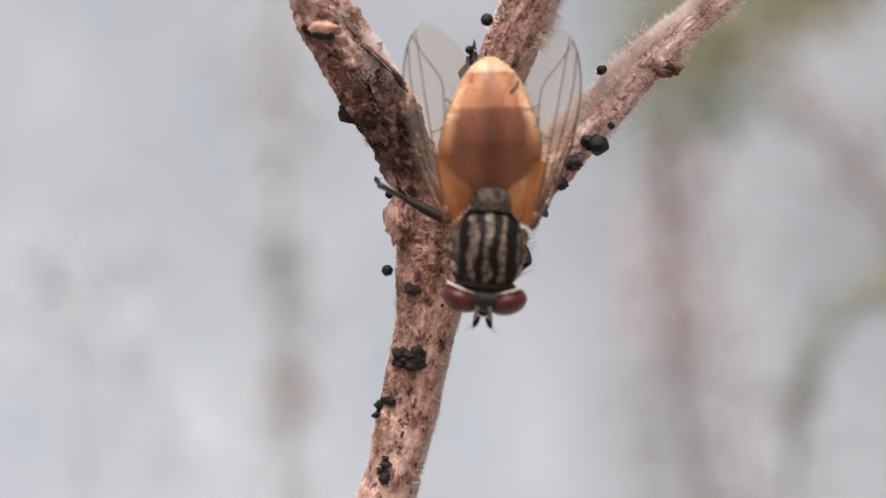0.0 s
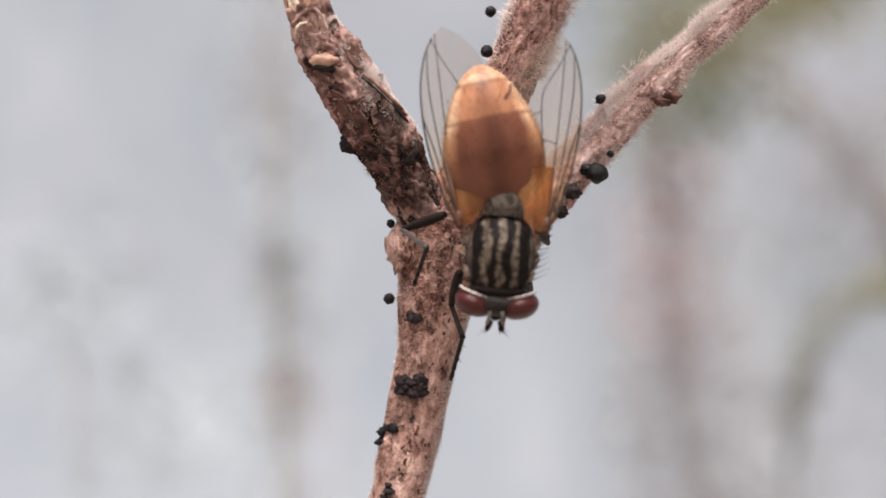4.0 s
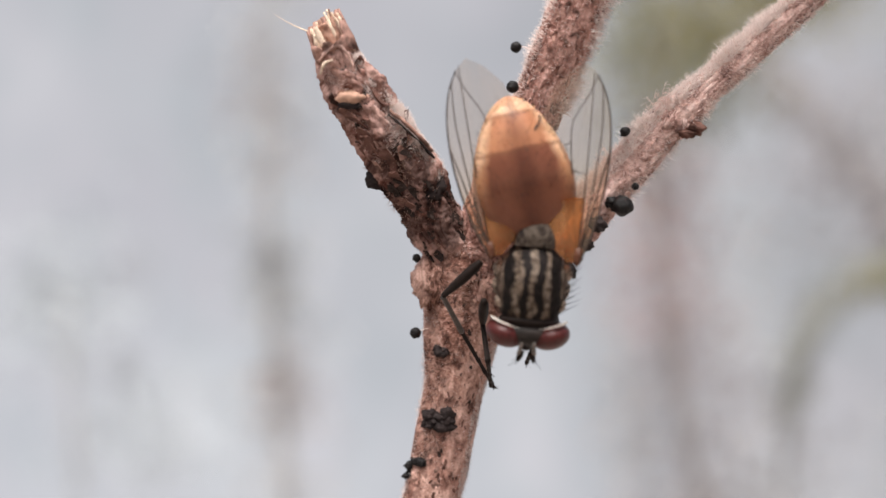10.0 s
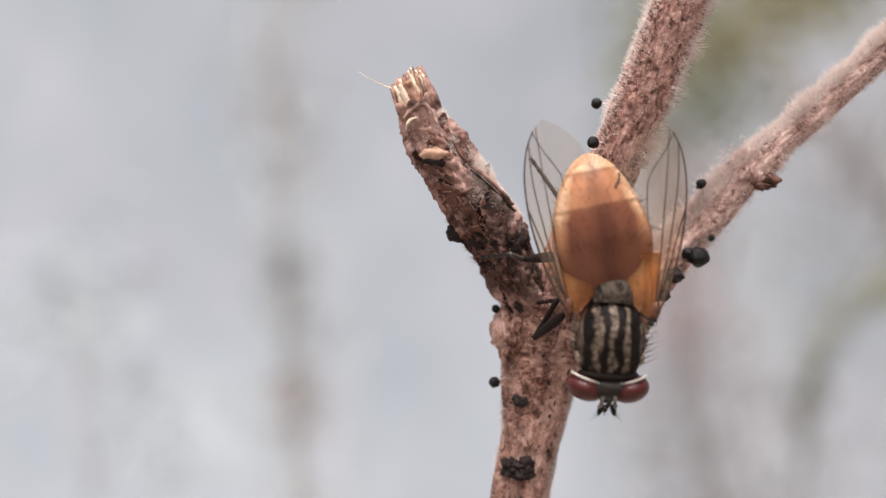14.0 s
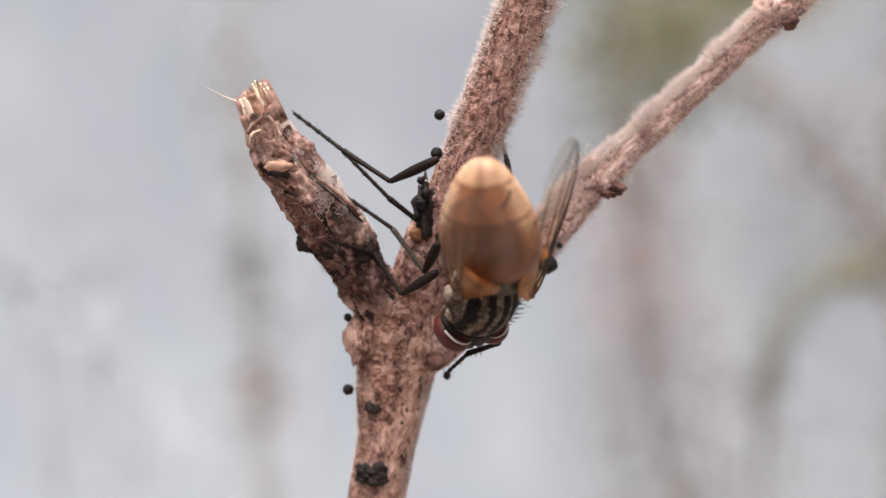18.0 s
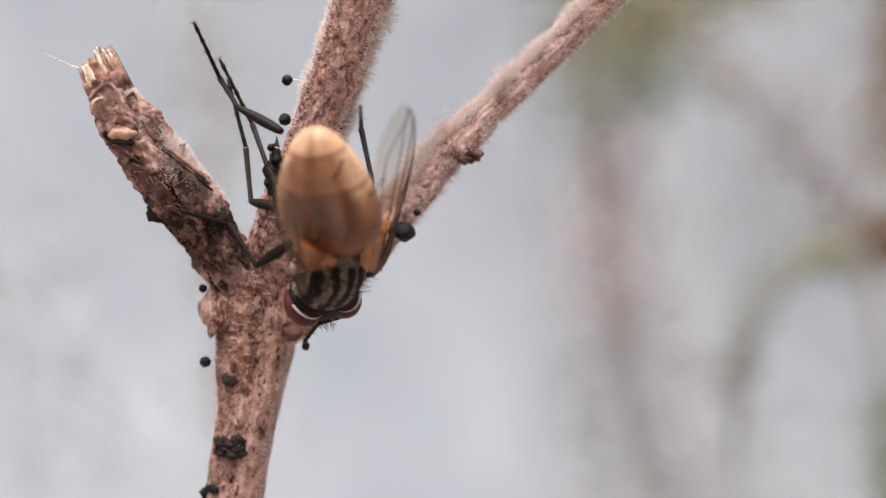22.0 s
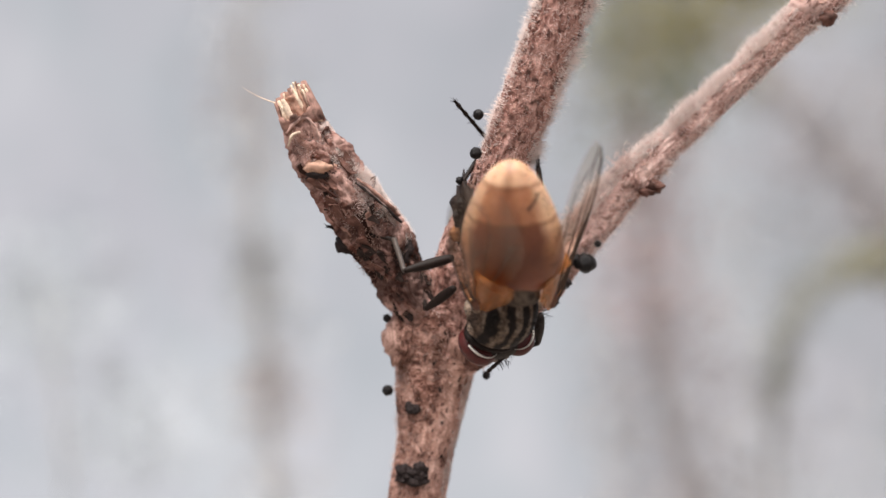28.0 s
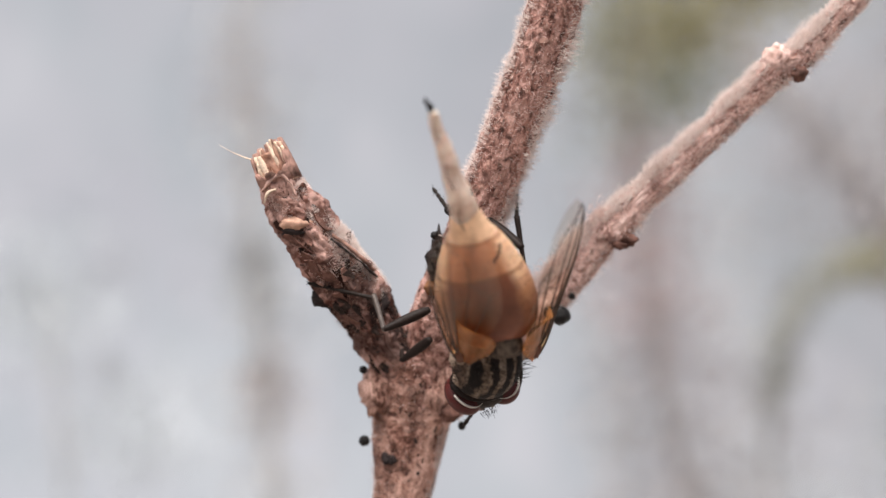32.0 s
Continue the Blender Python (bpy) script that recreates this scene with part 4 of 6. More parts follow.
crust_pad((0.72, -0.14, -0.44), (0.16, 0.05, 0.10), 11, 0.09, "small dark crust pad on the stem", 11, (1.20, 0.60, 0.98))
crust_pad((0.64, -0.06, -2.33), (0.38, 0.03, 0.20), 70, 0.10, "wide black crust pad on the stem", 12, (0.89, 0.60, 0.81))
crust_pad((0.04, -0.03, -3.50), (0.24, 0.04, 0.05), 9, 0.075, "black hooked crust on the stem", 14, (0.69, 0.60, 0.78), BLACK)
crust_pad((-0.17, 0.0, -3.80), (0.06, 0.05, 0.22), 9, 0.085, "black end of the hooked crust on the stem", 15, (0.62, 0.60, 0.78), BLACK)
crust_pad((0.05, 0.02, -5.3), (0.10, 0.05, 0.30), 16, 0.09, "black crust on the stem", 16, (0.32, 0.60, 0.76))
pellet((2.12, -1.31, 5.12), (0.15, 0.14, 0.18), "small black crust on the middle branch", seed=17, rough=0.4)
pellet((2.02, -1.21, 4.83), (0.13, 0.13, 0.13), "small black crust on the middle branch", seed=18, rough=0.4)
pellet((2.25, -1.35, 5.42), (0.13, 0.13, 0.13), "small black crust on the middle branch", seed=19, rough=0.4)
pellet((2.1, -1.26, 5.76), (0.10, 0.10, 0.10), "small black crust on the middle branch", seed=20, rough=0.4, stalk=(2.4, -0.96, 5.67))
pellet((2.18, -1.04, 4.96), (0.27, 0.24, 0.72), "crumbly dark crust along the middle branch", seed=23, rough=0.75, name="dark_crust", mat=CRUST)
pellet((2.45, -0.35, 0.80), (0.26, 0.22, 0.24), "dark brown bud under the side branch", seed=21, rough=0.5, mat=BROWNFLAKE)
pellet((4.88, -0.26, 2.96), (0.24, 0.2, 0.2), "dark lump on the side branch", seed=22, rough=0.4, mat=CRUST)


# ---- the fly: local +y to its head, +z to its back, millimetres ----
fly = new("fly")
tagged(fly, "house fly with striped thorax, red eyes and amber abdomen", "fly")


def shell(profile, axis_y, steps, sides, y0=0.0, bulge=0.0, flat_under=1.0):
    """A body round about -y: rows of (s, half width, half height, lift), s from 0 at y0 to 1 at y0 - axis_y."""
    p = np.array(profile, float)
    verts = []
    ss = np.linspace(p[0, 0], p[-1, 0], steps)
    for s in ss:
        w, h, l = (np.interp(s, p[:, 0], p[:, k]) for k in (1, 2, 3))
        for k in range(sides):
            a = 2 * math.pi * k / sides
            z = math.sin(a) * h
            verts.append((math.cos(a) * w, y0 - s * axis_y, l + (z if z > 0 else z * flat_under)))
    n = sides
    faces = [(i * n + k, (i + 1) * n + k, (i + 1) * n + (k + 1) % n, i * n + (k + 1) % n) for i in range(steps - 1) for k in range(n)]
    faces.append(tuple(reversed(range((steps - 1) * n, steps * n))))
    faces.append(tuple(range(n)))
    return np.array(verts), faces


def smooth_rows(rows, n=40):
    """Round the corners of a profile."""
    c = spline([(r[0] * 3, r[1], r[2], r[3]) for r in rows], 0.05)
    c[:, 0] /= 3
    return c


def fly_part(name, v, f, mat, parent=fly, label=""):
    return part(name, np.asarray(v) * MM, f, mat, parent, label)


# Thorax, a domed barrel, with its hind shield
v, f = shell(smooth_rows([(0, 0.50, 0.42, 0.0), (0.08, 0.70, 0.66, 0.02), (0.25, 0.83, 0.84, 0.05), (0.5, 0.87, 0.92, 0.06), (0.72, 0.74, 0.82, 0.0), (0.88, 0.45, 0.55, -0.1), (1, 0.25, 0.25, -0.2)]), 2.2, 60, 56, 1.12)
THORAX = thorax_material()
thorax = fly_part("thorax", v, f, THORAX, label="tan-grey thorax with four black stripes")
v, f = shell(smooth_rows([(0, 0.50, 0.16, 0), (0.35, 0.47, 0.19, 0.03), (0.7, 0.36, 0.17, 0.0), (0.9, 0.20, 0.11, -0.03), (1, 0.05, 0.05, -0.06)]), 0.78, 26, 32, -0.74)
v[:, 2] += 0.50
fly_part("scutellum", v, f, MOTTLED, fly, "mottled grey-brown shield behind the thorax")
v, f = blob(0.78, 0.20, 0.62, 0.05, 3)
fly_part("neck", v + np.array([0, 1.08, 0.05]), f, CHITIN)
for sx in (-1, 1):
    for bx, by, bz, br in ((0.72, 0.62, 0.2, 0.16), (0.78, -0.15, 0.1, 0.2), (0.72, 0.25, -0.15, 0.25)):
        v, f = blob(br, br * 1.2, br, 0.15, bx * 9)
        fly_part("side_plate", v + np.array([bx * sx, by, bz]), f, PLEURA)

# Bristles of the back and sides
rng = np.random.default_rng(21)
roots, dirs, lens = [], [], []
for i in range(150):
    a = rng.uniform(math.radians(5), math.radians(175))
    y = rng.uniform(-0.9, 1.0)
    w = 0.90 * (1 - 0.25 * abs(y)) + 0.02
    roots.append((math.cos(a) * w, y, 0.05 + math.sin(a) * w * 0.98))
    dirs.append(np.array([math.cos(a), -0.7 + rng.normal(0, 0.2), math.sin(a)]) + rng.normal(0, 0.15, 3))
    lens.append(rng.uniform(0.12, 0.32) * (1.5 if abs(math.cos(a)) > 0.75 else 0.8))
for sx in (-1, 1):
    for k in range(9):
        roots.append((0.86 * sx, 0.75 - 0.14 * k, 0.25 + 0.1 * math.sin(k)))
        dirs.append(np.array([sx, -0.55 + 0.1 * math.sin(3 * k), 0.25]))
        lens.append(0.42)
v, f = hairs(roots, dirs, lens, 0.012, 5, 0.25)
fly_part("bristles", v, f, BRISTLE)["kind"] = "stuff"

# Head
v, f = blob(0.86, 0.36, 0.62, 0.03, 2, 20, 28)
v[:, 1] += 1.37
head = fly_part("head", v, f, FACE, label="broad dark head with large eyes")
for sx in (-1, 1):
    v, f = blob(0.50, 0.35, 0.62, 0.0, 1, 26, 34)
    a = radians(16) * sx
    v = np.stack([v[:, 0] * math.cos(a) + v[:, 1] * math.sin(a), -v[:, 0] * math.sin(a) + v[:, 1] * math.cos(a), v[:, 2]], 1)
    fly_part("eye", v + np.array([0.555 * sx, 1.42, 0.05]), f, EYE, head, "dark red compound eye")
    c = []
    for k in range(26):
        th = radians(-75 + 150 * k / 25)
        q = np.array([0.47 * math.sin(th), -0.25 + 0.03 * math.cos(th), 0.60 * math.cos(th)])
        q = np.array([q[0] * math.cos(a) + q[1] * math.sin(a), -q[0] * math.sin(a) + q[1] * math.cos(a), q[2]]) + np.array([0.555 * sx, 1.40, 0.05])
        c.append((*q, 0.009 + 0.024 * max(0.0, min(1.0, 0.4 + sx * math.sin(th)))))
    v, f, uv = tube_data(c, 0.05, 8)
    fly_part("eye_rim", v, f, RIM, head, "silvery rim behind the eye")
    v, f, uv = tube_data([(0.15 * sx, 1.58, 0.52, 0.045), (0.17 * sx, 1.80, 0.38, 0.05), (0.2 * sx, 1.90, 0.18, 0.05)], 0.05, 8)
    fly_part("face_stripe", v, f, SILVER, head, "silvery stripe beside the eye")
    v, f, uv = tube_data([(0.10 * sx, 1.84, 0.22, 0.05), (0.16 * sx, 1.97, 0.16, 0.075), (0.19 * sx, 2.08, 0.04, 0.05)], 0.04, 10)
    antenna = fly_part("antenna", v, f, CHITIN, head)
    v, f = hairs([np.array([0.18 * sx, 2.02, 0.14])] * 4, [np.array([0.8 * sx, 0.9, 0.25]), np.array([0.5 * sx, 1.0, 0.1]), np.array([0.9 * sx, 0.4, 0.2]), np.array([0.2 * sx, 1, 0.2])], [0.36, 0.2, 0.2, 0.16], 0.012, 3, 0.2)
    fly_part("arista", v, f, BRISTLE, head)
v, f = blob(0.17, 0.15, 0.30, 0.1, 4)
fly_part("mouth", v + np.array([0, 1.72, -0.42]), f, CHITIN, head)
roots = [np.array([rng.uniform(-0.25, 0.25), 1.5 + rng.uniform(-0.1, 0.3), 0.55]) for i in range(26)]
v, f = hairs(roots, [np.array([rng.normal(0, 0.4), 0.4, 1.0]) for i in range(26)], rng.uniform(0.1, 0.24, 26), 0.010, 9, 0.3)
fly_part("head_bristles", v, f, BRISTLE, head)["kind"] = "stuff"

# Abdomen, of overlapping plates; its own space starts at the waist
ABDOMEN_ROWS = [(0, 0.45, 0.30, 0.0), (0.07, 0.84, 0.52, 0.02), (0.2, 1.16, 0.72, 0.06), (0.38, 1.26, 0.80, 0.08), (0.55, 1.18, 0.78, 0.06), (0.72, 0.96, 0.70, 0.03), (0.86, 0.69, 0.55, 0.0), (0.94, 0.45, 0.38, -0.02), (0.985, 0.22, 0.19, -0.03), (1.0, 0.07, 0.06, -0.03)]
FULL = smooth_rows(ABDOMEN_ROWS)


def plate(lo, hi, grow):
    ss = np.linspace(lo, hi, 26)
    rows = [(s, *(np.interp(s, FULL[:, 0], FULL[:, k]) * (g if k < 3 else 1) for k in (1, 2, 3))) for s in ss for g in (grow * (1 - 0.012 * max(0, (s - hi + 0.02) / 0.02)),)]
    return shell(rows, 3.65, 26, 56)


v, f = plate(0.0, 0.46, 1.0)
abdomen = fly_part("abdomen", v, f, ABDOMEN, label="rounded amber abdomen, browner at the front")
for lo, hi, g in ((0.42, 0.76, 0.998), (0.72, 1.0, 0.996)):
    v, f = plate(lo, hi, g)
    fly_part("tergite", v, f, ABDOMEN, abdomen)
for s0, s1, wd, a0, a1 in ((0.74, 0.83, 0.030, 120, 154),):
    rows = []
    for k in range(41):
        s = s0 + (s1 - s0) * k / 40
        w, h, l = (np.interp(s, FULL[:, 0], FULL[:, q]) for q in (1, 2, 3))
        a = radians(a0 + (a1 - a0) * k / 40)
        rows.append((math.cos(a) * w, -s * 3.65 + 0.04 * math.sin(k * 0.7) * math.sin(k * 0.23), l + math.sin(a) * h, wd * (0.6 + 0.5 * math.sin(k * 0.31 + 0.4) ** 2)))
    v, f, uv = tube_data(rows, 0.05, 6)
    fly_part("band", v, f, BAND, abdomen, "short dark mark on the abdomen")
rows = [(-0.18 + 0.02 * math.sin(k), -1.85 - 0.07 * k, np.interp((1.85 + 0.07 * k) / 3.65, FULL[:, 0], FULL[:, 2] + FULL[:, 3]) * 0.985 - 0.025, 0.024 if k % 3 else 0.034) for k in range(9)]
v, f, uv = tube_data(rows, 0.06, 6)
fly_part("mid_mark", v, f, BAND, abdomen)
roots, dirs = [], []
for i in range(260):
    s, a = rng.uniform(0.3, 0.98), rng.uniform(0, math.pi)
    w, h, l = (np.interp(s, FULL[:, 0], FULL[:, k]) for k in (1, 2, 3))
    roots.append((math.cos(a) * w, -s * 3.65, l + math.sin(a) * h))
    dirs.append(np.array([math.cos(a) * 0.7, -0.9, math.sin(a) * 0.7]))
v, f = hairs(roots, dirs, rng.uniform(0.08, 0.2, 260), 0.006, 12, 0.3)
fly_part("abdomen_hairs", v, f, BRISTLE, abdomen)["kind"] = "stuff"

# Egg-laying tube: an amber cone and three sleeves that slide out of the abdomen's end
TUBE = []
v, f = shell(smooth_rows([(0, 0.66, 0.56, 0), (0.25, 0.60, 0.50, 0), (0.6, 0.44, 0.38, 0.0), (0.85, 0.33, 0.30, 0.0), (1, 0.28, 0.26, 0)]), 1.35, 26, 30)
TUBE.append(fly_part("tube_base", v, f, CONE, abdomen, "amber cone at the abdomen's end"))
for name, r0, r1, ln in (("tube_sleeve", 0.47, 0.32, 1.45), ("tube_sleeve", 0.31, 0.22, 1.35), ("tube_sleeve", 0.21, 0.13, 1.15)):
    v, f = shell(smooth_rows([(0, r0 * 0.9, r0 * 0.9, 0), (0.1, r0, r0, 0), (0.5, (r0 + r1) * 0.47, (r0 + r1) * 0.47, 0), (0.9, r1, r1, 0), (1, r1 * 0.85, r1 * 0.85, 0)]), ln, 34, 22)
    v += np.array([[0.02 * math.sin(7 * q[1]), 0, 0.02 * math.cos(5 * q[1])] for q in v])
    sleeve = fly_part(name, v, f, PALE_TUBE, abdomen, "pale soft egg-laying tube")
    rod = [(0.3 * r1 * math.sin(3 * u), -ln * (0.35 + 0.5 * u), (r0 + (r1 - r0) * (0.35 + 0.5 * u)) * 0.97 + 0.02 * math.cos(5 * ln * (0.35 + 0.5 * u)), 0.017 * (1 - 0.4 * u)) for u in (0, 0.3, 0.6, 1.0)]
    v, f, uv = tube_data(rod, 0.05, 6)
    fly_part("rod", v, f, SHANK, sleeve, "dark stiff rod of the tube")
    TUBE.append(sleeve)
v1, f1 = blob(0.065, 0.17, 0.06, 0.35, 6)
v2, f2 = blob(0.045, 0.10, 0.045, 0.4, 8, 10, 12)
v2 = v2 + np.array([0.05, -0.2, 0.02])
TUBE.append(fly_part("tube_tip", np.vstack([v1, v2]), f1 + [tuple(q + len(v1) for q in t) for t in f2], CHITIN, abdomen, "dark tip of the egg-laying tube"))

# Wings: own space starts at the hinge, blade along -y, leading edge to +x (mirrored for the other side)
WING_OUT = [(0, 0.06), (0.12, 0.28), (0.3, 0.48), (0.5, 0.60), (0.7, 0.58), (0.85, 0.42), (0.95, 0.18), (1, -0.08)]
WING_IN = [(0, -0.08), (0.06, -0.36), (0.15, -0.6), (0.3, -0.92), (0.5, -1.12), (0.7, -1.12), (0.85, -0.88), (0.95, -0.5), (1, -0.12)]
WING_LEN = 4.82


def wing_edge(rows, s):
    return np.interp(s, [r[0] for r in rows], [r[1] for r in rows])


def wing_rise(x, s):
    """The blade's height: pleated at its root, its inner part domed over the abdomen."""
    return 0.05 * math.sin(x * 9) * (1 - s) + 0.10 * s * s + (0.34 * x * x * min(1.0, 2.2 * s) if x < 0 else -0.10 * (x / 0.8) ** 2)


def wing(sx):
    n, k = 48, 20
    verts, faces = [], []
    for i in range(n + 1):
        s = 1 - (1 - i / n) ** 1.35 if i < n else 1.0
        a, b = wing_edge(WING_IN, s), wing_edge(WING_OUT, s)
        for j in range(k + 1):
            x = a + (b - a) * j / k
            z = wing_rise(x, s)
            verts.append((x * sx, -s * WING_LEN, z))
    for i in range(n):
        for j in range(k):
            q = i * (k + 1) + j
            faces.append((q, q + 1, q + k + 2, q + k + 1))
    blade = fly_part("wing", verts, faces, WING, fly, "clear veined wing, amber at its root")

    def height(x, s):
        return wing_rise(x, s) + 0.006

    def vein(rows, r0, r1, mat=VEIN, name="vein"):
        pts = spline([(x, s, 0, 0) for s, x in rows], 0.02)
        c = [(x * sx, -s * WING_LEN, height(x, s), r0 + (r1 - r0) * s) for x, s, *_ in pts]
        v, f, uv = tube_data(c, 0.2, 6)
        fly_part(name, v, f, mat, blade)

    vein([(s, wing_edge(WING_OUT, s)) for s in (0.0, 0.12, 0.3, 0.5, 0.7, 0.85, 0.95)], 0.034, 0.016)
    vein([(0.02, 0.0), (0.2, 0.24), (0.4, 0.43), (0.55, 0.595)], 0.024, 0.014)
    vein([(0.02, 0.0), (0.2, 0.16), (0.45, 0.30), (0.7, 0.38), (0.9, 0.33)], 0.022, 0.012)
    vein([(0.02, -0.02), (0.2, 0.04), (0.45, 0.08), (0.7, 0.10), (0.97, 0.10)], 0.022, 0.010)
    vein([(0.03, -0.04), (0.2, -0.14), (0.45, -0.28), (0.66, -0.36), (0.74, -0.26), (0.84, 0.0), (0.94, 0.2)], 0.020, 0.010)
    vein([(0.04, -0.05), (0.2, -0.36), (0.4, -0.66), (0.55, -0.86), (0.62, -1.1)], 0.018, 0.008)
    vein([(0.44, 0.08), (0.46, -0.28)], 0.012, 0.012)
    vein([(0.60, -0.34), (0.54, -0.84)], 0.012, 0.012)
    v, f = blob(0.13, 0.24, 0.09, 0.3, 4)
    fly_part("wing_root", v + np.array([0.0, -0.12, 0.0]), f, ROOT_VEIN, blade)
    return blade


def calypter(sx):
    """The amber scale at the wing's root, on its inner side."""
    n, k = 18, 16
    verts, faces = [], []
    for i in range(n + 1):
        s = i / n
        w = 1.05 * math.sin(math.pi * (0.08 + 0.86 * s ** 1.3)) ** 0.85 * (1 + 0.06 * math.sin(9 * s))
        for j in range(k + 1):
            u = j / k
            verts.append(((0.08 - w * u) * sx, 0.05 - 1.6 * s, 0.16 * math.sin(math.pi * u) * math.sin(math.pi * s) - 0.04 + 0.42 * u * (0.4 + 0.6 * s)))
    for i in range(n):
        for j in range(k):
            q = i * (k + 1) + j
            faces.append((q, q + 1, q + k + 2, q + k + 1))
    m = len(verts)
    verts += [(x, y, z - 0.03) for x, y, z in verts]
    faces += [tuple(q + m for q in reversed(fc)) for fc in faces]
    fly_part("calypter", verts, faces, CALYPTER, WINGS[sx], "amber translucent scale at the wing root")


WINGS = {1: wing(1), -1: wing(-1)}
calypter(1)
calypter(-1)


# Legs: each piece starts at its joint and runs along +y
def leg_piece(name, length, rows, mat, spines, seed, beads=0, claws=False):
    g = np.random.default_rng(seed)
    v, f, uv = tube_data([(0, s * length, 0, r) for s, r in rows], 0.06, 10)
    v, f = list(v), list(f)
    roots = [np.array([0, g.uniform(0.1, 1.0) * length, 0]) for i in range(spines)]
    dirs = [np.array([g.normal(), 0.8, g.normal()]) for i in range(spines)]
    if spines:
        hv, hf = hairs(roots, dirs, g.uniform(0.10, 0.22, spines), 0.009, seed, 0.2)
        f += [tuple(q + len(v) for q in t) for t in hf]
        v += list(hv)
    for i in range(beads):
        bv, bf = blob(0.062, 0.14, 0.062, 0.1, i, 8, 10)
        bv = bv + np.array([0, (i + 0.5) / beads * length, 0])
        f += [tuple(q + len(v) for q in t) for t in bf]
        v += list(bv)
    if claws:
        hv, hf = hairs([np.array([0, length, 0])] * 3, [np.array([0.8, 0.8, 0]), np.array([-0.8, 0.8, 0]), np.array([0, 0.8, -0.6])], [0.14, 0.14, 0.12], 0.018, seed, 0.4)
        f += [tuple(q + len(v) for q in t) for t in hf]
        v += list(hv)
    return fly_part(name, np.array(v), f, mat, fly)


LEG_SIZES = {"fore": (1.3, 1.35, 1.5), "mid": (1.35, 1.45, 1.85), "hind": (1.5, 1.6, 1.9)}
LEGS = {}
for pair, (a, b, c) in LEG_SIZES.items():
    for sx in (1, -1):
        LEGS[pair, sx] = (
            leg_piece("femur", a, [(0, 0.08), (0.15, 0.125), (0.5, 0.137), (0.85, 0.097), (1, 0.07)], CHITIN, 16, 3),
            # One middle tibia carries its reflected light in a paler colour.
            leg_piece("tibia", b, [(0, 0.07), (0.3, 0.066), (0.8, 0.076), (1, 0.082)], SHANK if pair == "mid" and sx == 1 else CHITIN, 14, 4),
            leg_piece("tarsus", c, [(0, 0.058), (0.5, 0.05), (1, 0.042)], CHITIN, 18, 5, 5, True),
        )


# ---- what moves ----
def turned(at, ahead, back):
    """A pose at a point (mm, fly or plan) with +y along ahead and +z near back."""
    y = Vector(ahead).normalized()
    z = Vector(back)
    z = (z - y * z.dot(y)).normalized()
    x = y.cross(z)
    m = Matrix((x, y, z)).transposed().to_4x4()
    m.translation = Vector(at) * MM
    return m


def stepped(rows, sizes, gap=0.2):
    """In-between rows for a leg, so that its pieces stay joined at knee and ankle."""
    out = []
    for (t0, *a), (t1, *b) in zip(rows, rows[1:]):
        n = max(1, int(round((t1 - t0) / gap)))
        a, b = np.reshape(a, (4, 3)), np.reshape(b, (4, 3))
        for k in range(n):
            u = k / n
            u = u * u * (3 - 2 * u)
            j = [a[0] * (1 - u) + b[0] * u]
            for i, ln in enumerate(sizes):
                d0, d1 = a[i + 1] - a[i], b[i + 1] - b[i]
                d = d0 / np.linalg.norm(d0) * (1 - u) + d1 / np.linalg.norm(d1) * u
                j.append(j[-1] + d / max(0.05, np.linalg.norm(d)) * ln)
            out.append((t0 + (t1 - t0) * k / n, *(float(q) for p in j for q in p)))
    out.append(rows[-1])
    return out


